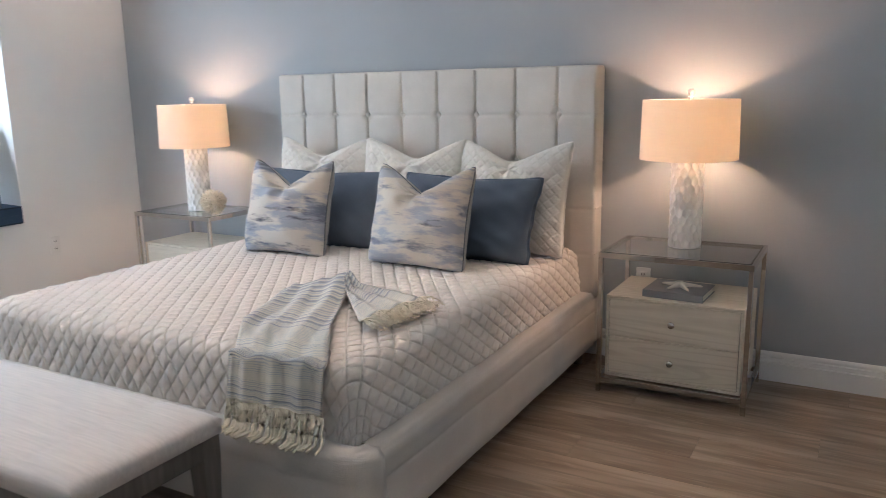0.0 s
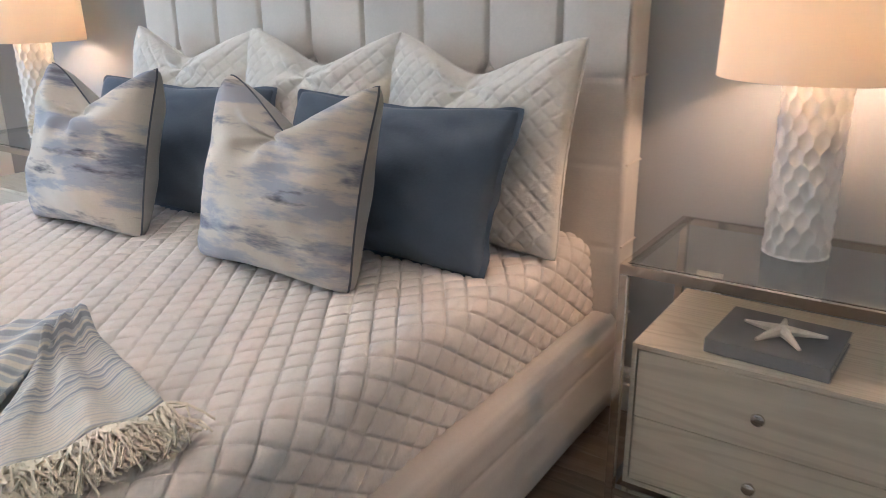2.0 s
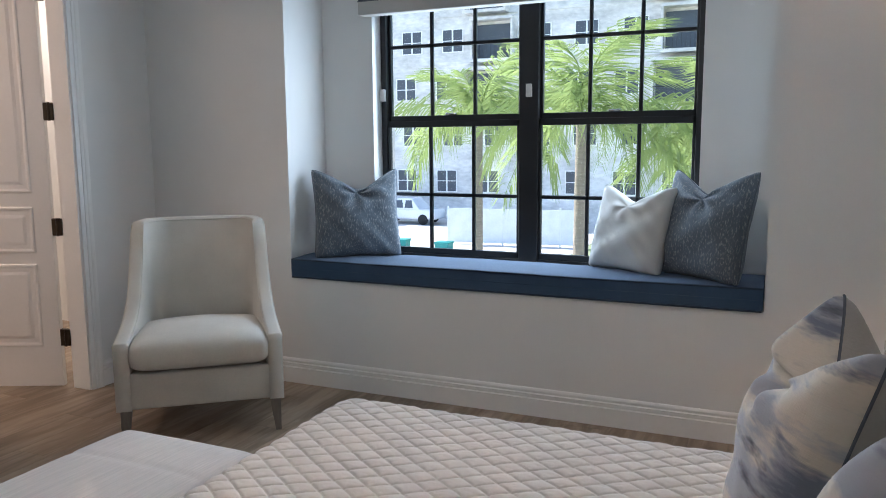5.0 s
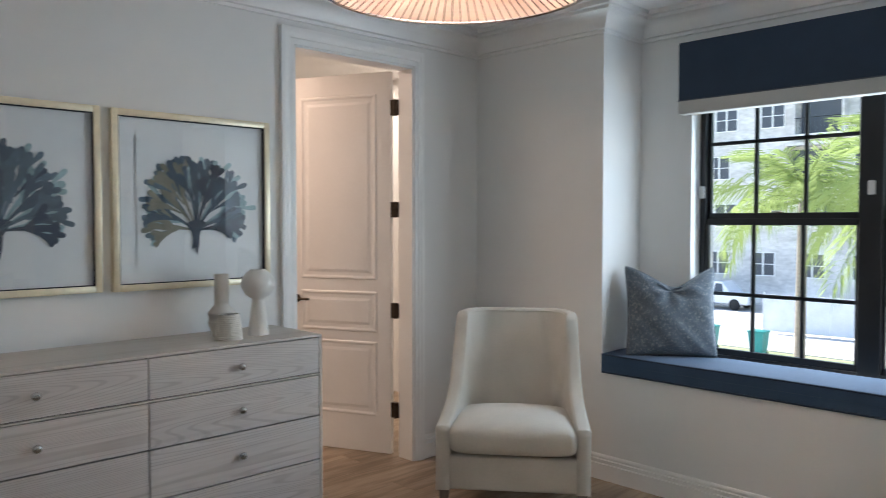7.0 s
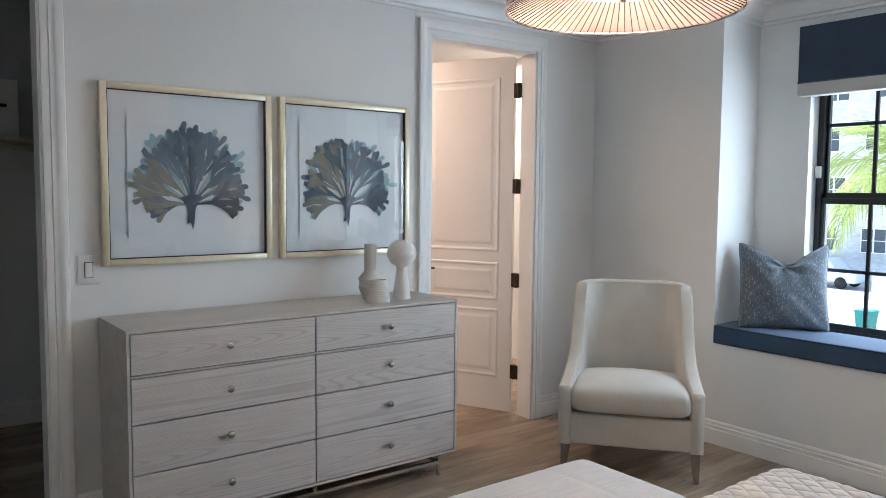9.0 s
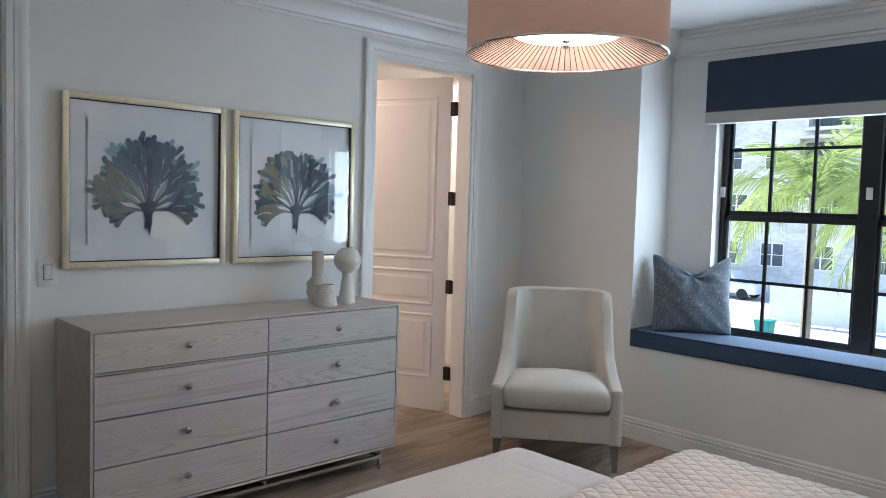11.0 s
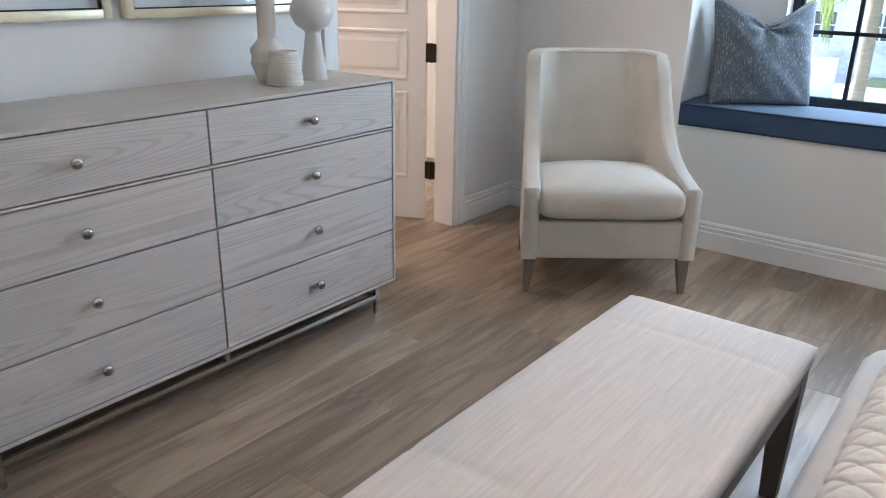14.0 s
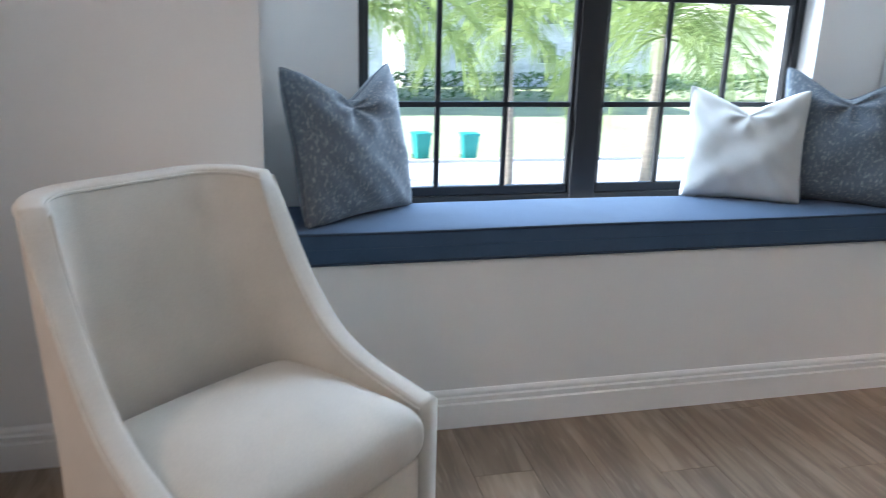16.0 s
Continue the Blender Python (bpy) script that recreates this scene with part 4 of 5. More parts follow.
def nightstand(m, label):
    """A drawer box hung in an open metal frame with a glass top; origin at the floor under its middle."""
    o = thing("nightstand", label, "nightstand", "nightstands beside the bed", m)
    W, D, H, s = 0.332, 0.235, 0.667, 0.0105
    for x in (-W + s, W - s):
        for y in (-D + s, D - s):
            part("leg", boxes(((x - s, y - s, 0), (x + s, y + s, H - 0.024)), bevel=0.002, segs=1), CHROME, o, "polished nickel leg")
    for z0, z1, q in ((H - 0.024, H, 0.0), (0.052, 0.072, 0.0015)):
        w_, d_, i_ = W - q, D - q, 2 * s - q
        part("frame", boxes(((-w_, -d_, z0), (w_, -d_ + i_, z1)), ((-w_, d_ - i_, z0), (w_, d_, z1)), ((-w_, -d_ + i_, z0), (-w_ + i_, d_ - i_, z1)), ((w_ - i_, -d_ + i_, z0), (w_, d_ - i_, z1))), CHROME, o, "polished nickel frame", False)
    part("glass_top", boxes(((-W + 0.014, -D + 0.014, H - 0.008), (W - 0.014, D - 0.014, H + 0.001)), bevel=0.001, segs=1), TABLEG, o, "clear glass top", False).visible_shadow = False
    cx0, cx1, cy0, cy1, cz0, cz1 = -0.300, 0.300, -0.198, 0.222, 0.075, 0.462
    for n_, a_, b_ in (("cabinet_top", (cx0, cy0, cz1 - 0.012), (cx1, cy1, cz1)), ("cabinet_bottom", (cx0, cy0, cz0), (cx1, cy1, cz0 + 0.012)), ("cabinet_side", (cx0, cy0, cz0 + 0.012), (cx0 + 0.012, cy1, cz1 - 0.012)),
                       ("cabinet_side", (cx1 - 0.012, cy0, cz0 + 0.012), (cx1, cy1, cz1 - 0.012)), ("cabinet_back", (cx0 + 0.012, cy1 - 0.012, cz0 + 0.012), (cx1 - 0.012, cy1, cz1 - 0.012))):
        part(n_, boxes((a_, b_)), OAKWARM, o, "pale ash board", False)
    # black slab behind the drawers, shade of their gaps put in as colour
    part("gap_shade", boxes(((cx0 + 0.01, cy0 + 0.012, cz0 + 0.01), (cx1 - 0.01, cy0 + 0.02, cz1 - 0.01))), GAP, o)
    mid = (cz0 + cz1) / 2
    for z0, z1 in ((cz0 + 0.015, mid - 0.0015), (mid + 0.0015, cz1 - 0.015)):
        d = part("drawer", boxes(((cx0 + 0.015, cy0 + 0.002, z0), (cx1 - 0.015, cy0 + 0.02, z1)), bevel=0.0015, segs=1), OAKWARM, o, "pale ash drawer front")
        k = part("knob", lathe([(0, 0.027), (0.009, 0.0265), (0.0145, 0.0225), (0.0155, 0.018), (0.012, 0.013), (0.005, 0.008), (0.005, -0.002)], 20), KNOB, d, "round satin steel knob")
        k.matrix_basis = pose(0, cy0 + 0.001, (z0 + z1) / 2, 90, 0, 0)
    return o


nightstand(pose(-0.872, 3.625, 0), "pale wood nightstand in a nickel frame with glass top")
nightstand(pose(-3.975, 3.630, 0), "pale wood nightstand in a nickel frame with glass top")


def table_lamp(m):
    o = thing("table_lamp", "lit table lamp with faceted white column and drum shade", "table lamp", "lamps beside the bed", m)
    bm = bmesh.new()
    rows, n, R, H = 11, 14, 0.077, 0.40
    sub = 8
    na, nz = n * sub, rows * sub

    def facet(u, v):
        a, z = u * n, v * rows
        best = 9
        r0 = int(math.floor(z))
        for rr in (r0 - 1, r0, r0 + 1):
            sh = 0.5 * (rr % 2)
            for c in (math.floor(a - sh), math.floor(a - sh) + 1):
                best = min(best, math.hypot((a - c - sh) * 1.15, (z - rr - 0.5) * 0.74))
        r = R - 0.0105 * max(0, 1 - (best / 0.66) ** 2)
        if v < 0.008 or v > 0.992:
            r = R - 0.003
        return (r * math.cos(2 * math.pi * u), r * math.sin(2 * math.pi * u), 0.002 + H * v)
    g = sheet(bm, na, nz, facet, True)
    bm.faces.new([c[0] for c in g][::-1])
    bm.faces.new([c[-1] for c in g])
    part("column", bm, CERAM, o, "faceted honeycomb white column", False)
    part("neck", lathe([(0.0, 0.40), (0.022, 0.40), (0.022, 0.408), (0.010, 0.412), (0.010, 0.50), (0.0, 0.50)], 20), KNOB, o, "nickel neck")
    part("shade", lathe([(0.217, 0.408), (0.211, 0.675), (0.2085, 0.675), (0.2145, 0.408), (0.217, 0.408)], 64), SHADE, o, "cream linen drum shade")
    bm = bmesh.new()
    for k in range(3):
        a = 2 * math.pi * k / 3
        tube(bm, [(0, 0, 0.655), (0.21 * math.cos(a), 0.21 * math.sin(a), 0.668)], 0.002, 5)
    tube(bm, [(0, 0, 0.50), (0, 0, 0.69)], 0.004, 6)
    part("harp", bm, KNOB, o)
    part("finial", lathe([(0.006, 0.683), (0.012, 0.687), (0.008, 0.691), (0.014, 0.698), (0.0165, 0.707), (0.013, 0.717), (0.0, 0.722)], 20), CERAM, o, "round glossy finial")
    return o


table_lamp(pose(-0.885, 3.68, 0.668))
table_lamp(pose(-3.955, 3.627, 0.668))

book = thing("book", "grey cloth-bound book on the nightstand shelf", "book", m=pose(-0.878, 3.580, 0.463, 0, 0, -3))
part("cover", boxes(((-0.135, -0.115, 0), (0.135, 0.115, 0.004)), ((-0.135, -0.115, 0.030), (0.135, 0.115, 0.034)), ((-0.135, -0.119, 0.0), (0.135, -0.113, 0.034)), bevel=0.0015, segs=1), BOOK, book)
part("pages", boxes(((-0.130, -0.112, 0.004), (0.130, 0.110, 0.030))), PAPER, book, "cream page block", False)
bm = bmesh.new()
for k in range(5):
    a = 2 * math.pi * k / 5 + 0.35
    L = (0.098, 0.085, 0.092, 0.080, 0.088)[k]
    pts = [(0, 0, 0.012)] + [(L * s * math.cos(a + 0.10 * s * (k % 2 - 0.5)), L * s * math.sin(a + 0.10 * s * (k % 2 - 0.5)), 0.012 - 0.007 * s) for s in (0.2, 0.4, 0.6, 0.8, 1.0)]
    tube(bm, pts, 0.0145, 8, 0.28)
o = tagged(link("starfish", bm, STAR, True), "dried cream starfish lying on the grey book", "starfish")
o.matrix_basis = pose(-0.875, 3.585, 0.495)

# spiky coral ball beside the far lamp
bm = bmesh.new()
bmesh.ops.create_icosphere(bm, subdivisions=2, radius=0.055)
rnd = random.Random(11)
for i in range(420):
    z = rnd.uniform(-1, 1)
    a = rnd.uniform(0, 6.283)
    s = math.sqrt(1 - z * z)
    d = Vector((s * math.cos(a), s * math.sin(a), z))
    tube(bm, [d * 0.05, d * rnd.uniform(0.076, 0.086)], 0.0032, 4, 0.45)
o = tagged(link("coral_ball", bm, CORAL, False), "cream spiky coral ball on the glass nightstand", "ornament")
o.matrix_basis = pose(-3.70, 3.50, 0.751)

# ---- dresser ----
dresser = thing("dresser", "bleached oak dresser with eight drawers on a metal base", "dresser", m=pose(-2.437, -0.258, 0))
DX, DY, DZ0, DZ1, e = 0.848, 0.228, 0.115, 0.945, 0.012
part("case_top", boxes(((-DX, -DY, DZ1 - e), (DX, DY, DZ1)), bevel=0.001, segs=1), OAKTOP, dresser, "pale grey oak top", False)
part("case_bottom", boxes(((-DX, -DY, DZ0), (DX, DY, DZ0 + e))), OAKTOP, dresser, "", False)
part("case_back", boxes(((-DX + e, -DY, DZ0 + e), (DX - e, -DY + e, DZ1 - e))), OAKTOP, dresser, "", False)
for x in (-DX, DX - e):
    part("case_side", boxes(((x, -DY, DZ0 + e), (x + e, DY, DZ1 - e))), OAKTOP, dresser, "", False)
# black slab that paints the shade between the drawer fronts
part("gap_shade", boxes(((-DX + 0.01, DY - 0.03, DZ0 + 0.01), (DX - 0.01, DY - 0.026, DZ1 - 0.01))), GAP, dresser, "", False)
rows = [(0.7615, 0.9285), (0.5565, 0.7455), (0.3445, 0.5505), (0.1315, 0.3385)]
part("rail", boxes(((-DX + e, DY - 0.018, 0.750), (DX - e, DY, 0.757)), bevel=0.001, segs=1), OAKTOP, dresser, "", False)
for z0, z1 in rows:
    for x0, x1 in ((-DX + e + 0.004, -0.005), (0.001, DX - e - 0.004)):
        d = part("drawer", boxes(((x0, DY - 0.028, z0), (x1, DY - 0.001, z1)), bevel=0.0012, segs=1), OAK, dresser, "pale grained oak drawer front", False)
        k = part("knob", lathe([(0, 0.030), (0.009, 0.0295), (0.0150, 0.0255), (0.0172, 0.019), (0.0145, 0.013), (0.006, 0.009), (0.0055, -0.002)], 20), KNOB, d, "round satin steel knob")
        k.matrix_basis = pose((x0 + x1) / 2 + 0.004, DY - 0.001, (z0 + z1) / 2, -90, 0, 0)
bx, by, s = 0.737, 0.217, 0.009
for x in (-bx, 0.0, bx):
    for y in (-by, by):
        if x:
            part("leg", boxes(((x - s, y - s, 0), (x + s, y + s, DZ0)), bevel=0.0015, segs=1), CHROME, dresser, "slim nickel leg", False)
        else:
            part("spacer", boxes(((x - s, y - s, 0.085), (x + s, y + s, DZ0)), bevel=0.0015, segs=1), CHROME, dresser, "", False)
part("base_frame", boxes(*[((-bx + s, y - s + 0.001, 0.068), (bx - s, y + s - 0.001, 0.085)) for y in (-by, by)], *[((x - s + 0.001, -by + s, 0.068), (x + s - 0.001, by - s, 0.085)) for x in (-bx, 0, bx)]), CHROME, dresser, "slim nickel base frame", False)

# vases
bm = lathe([(0.0, 0.0), (0.036, 0.0), (0.040, 0.004), (0.060, 0.050), (0.061, 0.056), (0.058, 0.060), (0.056, 0.072), (0.061, 0.084), (0.060, 0.092), (0.033, 0.118), (0.031, 0.128), (0.032, 0.235), (0.028, 0.235), (0.026, 0.14), (0.0, 0.12)], 40)
o = tagged(link("bottle_vase", bm, CERAMM, True), "matt cream bottle vase with angular double collar", "vase", "vases on the dresser")
o.matrix_basis = pose(-2.905, -0.300, DZ1) @ Matrix.Diagonal((1.04, 1.04, 1.25, 1))
bm = lathe([(0.0, 0.0), (0.046, 0.0), (0.047, 0.006), (0.026, 0.140), (0.030, 0.148), (0.058, 0.165), (0.074, 0.192), (0.076, 0.208), (0.070, 0.230), (0.050, 0.254), (0.034, 0.262), (0.033, 0.266), (0.028, 0.266), (0.03, 0.255), (0.060, 0.225), (0.06, 0.19), (0.0, 0.16)], 48)
o = tagged(link("ball_vase", bm, CERAM, True), "glossy cream ball vase on a conical foot", "vase", "vases on the dresser")
o.matrix_basis = pose(-3.055, -0.225, DZ1) @ Matrix.Diagonal((1.05, 1.05, 1.18, 1))
prof = [(0.0, 0.0), (0.056, 0.0)] + [(0.058 - 0.016 * (i / 40) ** 1.4 + 0.0007 * math.sin(i * 2.1), 0.003 + 0.093 * i / 40) for i in range(41)] + [(0.038, 0.096), (0.050, 0.02), (0.0, 0.015)]
o = tagged(link("ribbed_cup", lathe(prof, 44), CERAMM, True), "small ribbed cream stoneware cup", "vase", "vases on the dresser")
o.matrix_basis = pose(-2.880, -0.185, DZ1) @ Matrix.Diagonal((1.1, 1.1, 1.22, 1))

# ---- pictures ----
INKS = [material("ink_" + n_, c, 0.9, 0, 0.35, 14, 60, 0, per_object=0) for n_, c in (("slate", (0.062, 0.092, 0.125)), ("steel", (0.115, 0.16, 0.20)), ("sea", (0.33, 0.45, 0.46)), ("olive", (0.235, 0.22, 0.165)), ("navy", (0.035, 0.050, 0.078)))]


def frond_outline(base, ang, length, width, lobes, rnd):
    """Outline of one branch: a narrow stem that widens to a tip of rounded lobes."""
    d, nrm = Vector((math.cos(ang), math.sin(ang))), Vector((-math.sin(ang), math.cos(ang)))
    left, right, tip = [], [], []
    for i in range(6):
        s = i / 5
        w = width * (0.22 + 0.78 * s ** 1.6) / 2
        bend = 0.05 * length * math.sin(s * 2.4)
        c = base + d * length * 0.82 * s + nrm * bend * math.copysign(1, math.cos(ang))
        left.append(c + nrm * w)
        right.append(c - nrm * w)
    c = (left[-1] + right[-1]) / 2
    for k in range(lobes):
        f = 1 - 2 * (k + 0.5) / lobes
        lc = c + nrm * (width / 2) * f + d * length * (0.07 + 0.07 * (1 - abs(f)) + rnd.uniform(0, 0.05))
        r = width / 2 / lobes * 1.05
        for q in range(6):
            a = math.pi / 2 - math.pi * q / 5
            tip.append(lc + nrm * r * math.sin(a) + d * r * 1.3 * math.cos(a))
    return left + tip + right[::-1]


def picture(x0, x1, z0, z1, seed, label):
    w, h = x1 - x0, z1 - z0
    o = thing("framed_print", label, "framed picture", "coral prints above the dresser", pose((x0 + x1) / 2, YS + 0.003, z0, 0, 0, 180))
    f = 0.030
    part("frame", boxes(((-w / 2, -0.036, 0), (-w / 2 + f, 0, h)), ((w / 2 - f, -0.036, 0), (w / 2, 0, h)), ((-w / 2 + f, -0.036, 0), (w / 2 - f, 0, f)), ((-w / 2 + f, -0.036, h - f), (w / 2 - f, 0, h)), bevel=0.003), GOLD, o, "champagne gold wooden frame")
    part("inner_edge", boxes(((-w / 2 + f, -0.030, f), (-w / 2 + f + 0.004, -0.004, h - f)), ((w / 2 - f - 0.004, -0.030, f), (w / 2 - f, -0.004, h - f)), ((-w / 2 + f, -0.030, f), (w / 2 - f, -0.004, f + 0.004)), ((-w / 2 + f, -0.030, h - f - 0.004), (w / 2 - f, -0.004, h - f))), GAP, o, "dark inner edge", False)
    part("mount", boxes(((-w / 2 + f, -0.010, f), (w / 2 - f, -0.004, h - f))), MATB, o, "white mount board", False)
    part("paper", boxes(((-w / 2 + 0.115, -0.0155, 0.115), (w / 2 - 0.115, -0.0130, h - 0.115))), MATB, o, "white floated paper", False)
    rnd = random.Random(seed)
    art = part("coral_drawing", bmesh.new(), INKS[0], o, "watercolour fan coral in blue and olive", False)
    bms = [bmesh.new() for _ in INKS]
    lay = 0
    root = Vector((0.0, 0.272 * h / 0.82))

    def add(pts, c):
        nonlocal lay
        lay += 1
        y = -0.0165 - 0.00003 * lay
        bms[c].faces.new([bms[c].verts.new((-p.x, y, p.y)) for p in pts])

    def shade(ang, behind):
        """Teal behind; olive on one flank, navy on the other, slate between."""
        if behind:
            return rnd.choice((2, 2, 1))
        if math.cos(ang) > 0.1 and rnd.random() < 0.62:
            return 3
        if math.cos(ang) < -0.25 and rnd.random() < 0.45:
            return 4
        return rnd.choice((0, 0, 1))

    for behind, mains in ((True, 8), (False, 9)):
        for i in range(mains):
            ang = math.radians(-9 + 198 * (i + 0.5) / mains + rnd.uniform(-4, 4))
            up = max(0.0, math.sin(ang))
            R = (0.222 + 0.125 * up) * rnd.uniform(0.86, 1.06) * (1.04 if behind else 1.0)
            d = Vector((math.cos(ang), math.sin(ang)))
            c = shade(ang, behind)
            add(frond_outline(root + d * 0.004, ang, R * 0.78, 0.030, 1, rnd), c)
            for k, turn in enumerate((-24, 2, 23)):
                a2 = ang + math.radians(turn + rnd.uniform(-5, 5))
                s0 = (0.40, 0.52, 0.46)[k] + rnd.uniform(-0.04, 0.04)
                ln = R * rnd.uniform(0.42, 0.52)
                p2 = root + d * R * s0
                add(frond_outline(p2, a2, ln, 0.034, 1, rnd), c if rnd.random() < 0.7 else shade(ang, behind))
                d2 = Vector((math.cos(a2), math.sin(a2)))
                for fork in (-1, 1):
                    a3 = a2 + fork * math.radians(rnd.uniform(16, 27))
                    add(frond_outline(p2 + d2 * ln * 0.55, a3, ln * rnd.uniform(0.46, 0.80), 0.024, rnd.choice((1, 1, 2)), rnd), c if rnd.random() < 0.75 else shade(ang, behind))
    for b_ in bms:
        bmesh.ops.triangulate(b_, faces=b_.faces)
    trunk = [(-0.055, root.y + 0.035), (-0.024, root.y - 0.005), (-0.016, root.y - 0.04), (-0.022, root.y - 0.09), (-0.006, root.y - 0.08), (0.004, root.y - 0.118), (0.014, root.y - 0.07), (0.017, root.y - 0.02), (0.028, root.y + 0.005), (0.055, root.y + 0.04), (0.012, root.y + 0.055), (0.0, root.y + 0.10), (-0.012, root.y + 0.05)]
    bms[4].faces.new([bms[4].verts.new((x, -0.0205, z)) for x, z in trunk])
    bpy.data.objects.remove(art)
    for b_, ink in zip(bms, INKS):
        tagged(part("coral_drawing", b_, ink, o, "painted coral branches", False), kind="stuff")
    g = part("glazing", boxes(((-w / 2 + f + 0.001, -0.027, f + 0.001), (w / 2 - f - 0.001, -0.0245, h - f - 0.001))), PICG, o, "clear picture glass", False)
    g.visible_shadow = False
    return o


picture(-2.422, -1.611, 1.171, 1.994, 7, "blue fan coral watercolour in a champagne gold frame")
picture(-3.268, -2.469, 1.168, 1.993, 19, "teal branching coral watercolour in a champagne gold frame")

# switch and outlets
sw = thing("light_switch", "white rocker light switch beside the doorway", "light switch", m=pose(-1.556, YS + 0.001, 1.157))
part("plate", boxes(((-0.045, 0, -0.064), (0.045, 0.006, 0.064)), bevel=0.003), PLASTIC, sw)
# black plate drawn for the shaded joint of the rocker
part("gap_shade", boxes(((-0.0185, 0.005, -0.0355), (0.0185, 0.0066, 0.0355))), GAP, sw, "dark joint round the rocker", False)
part("rocker", boxes(((-0.016, 0.004, -0.033), (0.016, 0.011, 0.033)), bevel=0.002), PLASTIC, sw, "white rocker")


def outlet(m):
    o = thing("wall_outlet", "white double wall outlet above the baseboard", "outlet", "", m)
    part("plate", boxes(((-0.036, -0.006, -0.058), (0.036, 0, 0.058)), bevel=0.002), PLASTIC, o)
    for z in (-0.024, 0.024):
        s_ = part("socket", boxes(((-0.016, -0.009, z - 0.014), (0.016, -0.004, z + 0.014)), bevel=0.003), PLASTIC, o)
        part("slots", boxes(((-0.008, -0.0098, z - 0.004), (-0.005, -0.008, z + 0.006)), ((0.005, -0.0098, z - 0.004), (0.008, -0.008, z + 0.006))), GAP, s_, "", False)


outlet(pose(XW, 3.185, 0.44, 0, 0, 90))
outlet(pose(-1.125, YN, 0.44, 0, 0, 0))

# ---- armchair ----
chair = thing("armchair", "cream linen slope-arm armchair with tapered grey legs", "armchair", m=pose(-3.957, 0.600, 0, 0, 0, -51.2))


def chair_path(s):
    """Plan of the shell, from one arm's front round the back to the other's; also its height and lean."""
    a, yb = 0.343, -0.50
    L1, rc = 0.46, 0.13
    total = 2 * L1 + 2 * rc * math.pi / 2 + 2 * (a - rc)
    d = s * total
    if d > total / 2:
        x, y, nx, ny, q = chair_path_half(total - d, a, yb, L1, rc)
        return -x, y, -nx, ny, q
    return chair_path_half(d, a, yb, L1, rc)


def chair_path_half(d, a, yb, L1, rc):
    if d < L1:
        return a, -d, 1, 0, d
    d2 = d - L1
    if d2 < rc * math.pi / 2:
        t = d2 / rc
        return a - rc + rc * math.cos(t), -L1 - rc * math.sin(t), math.cos(t), -math.sin(t), d
    d3 = d2 - rc * math.pi / 2
    return a - rc - d3, -L1 - rc, 0, -1, d


def shell_top(q):
    t = min(1, max(0, (q - 0.005) / 0.485))
    s_ = 0.27 * t + 0.73 * t ** 4.6
    e_ = min(1, max(0, (q - 0.44) / 0.12))
    return 0.482 + 0.50 * s_ * (1 - 0.0 * e_) + 0.010 * e_


bm = bmesh.new()
prof_n = 26


def shell(u, v):
    x, y, nx, ny, q = chair_path(u)
    top, bot, th = shell_top(q), 0.165, 0.033
    lean = 0.10 * max(0, (q - 0.36)) / 0.30
    lean = min(lean, 0.11)
    k = v
    if k < 0.42:
        f = k / 0.42
        off, z = th, bot + (top - 0.02 - bot) * f
    elif k < 0.58:
        a = (k - 0.42) / 0.16 * math.pi
        off, z = th * math.copysign(abs(math.cos(a)) ** 0.45, math.cos(a)), top - 0.02 + 0.02 * abs(math.sin(a)) ** 0.5
    else:
        f = (k - 0.58) / 0.42
        off, z = -th - 0.02 * math.sin(f * 3.14) * min(1, q * 5), top - 0.02 - (top - 0.02 - bot) * f
    hz = max(0, (z - 0.42)) / 0.55
    taper = 0.045 * min(1, q / 0.5)
    xx = (x + nx * off) * (1 - taper / 0.36)
    return (xx, y + ny * off - lean * hz, z)


g = sheet(bm, 110, 60, shell)
bm.faces.new(g[0])
bm.faces.new(g[-1][::-1])
part("shell", bm, LINEN, chair, "upholstered sloping back and arms", "all")
bm = bmesh.new()
for v in (0.425, 0.575):
    tube(bm, [Vector(shell(0.002 + 0.996 * i / 90, v)) for i in range(91)], 0.0042, 6)
part("piping", bm, LINEN, chair, "self-covered piping")
part("front_rail", boxes(((-0.322, -0.50, 0.167), (0.322, -0.004, 0.338)), bevel=0.012, segs=3), LINEN, chair)
bm = bmesh.new()


def seat_pad(u, v):
    a = 2 * math.pi * u
    c, s = math.cos(a), math.sin(a)
    ex = 0.22
    x, y = 0.314 * math.copysign(abs(c) ** ex, c) * (1 - 0.06 * max(0, -s)), 0.262 * math.copysign(abs(s) ** ex, s)
    f = math.sin(math.pi * v)
    z = -math.cos(math.pi * v)
    r = abs(f) ** (0.22 if z > 0 else 0.12)
    zz = math.copysign(abs(z) ** 0.6, z)
    crown_ = 0.044 * (1 - (x * r / 0.31) ** 2) * (1 - (y * r / 0.26) ** 2) if z > 0 else 0
    puck = 0.003 * math.sin(9 * u * 6.28) * max(0, 1 - abs(z)) * f
    return (x * r * (1 + 0.02 * (1 - abs(z))), -0.228 + y * r * (1 + 0.02 * (1 - abs(z))) - 0.0 + puck, 0.418 + 0.070 * zz + crown_)


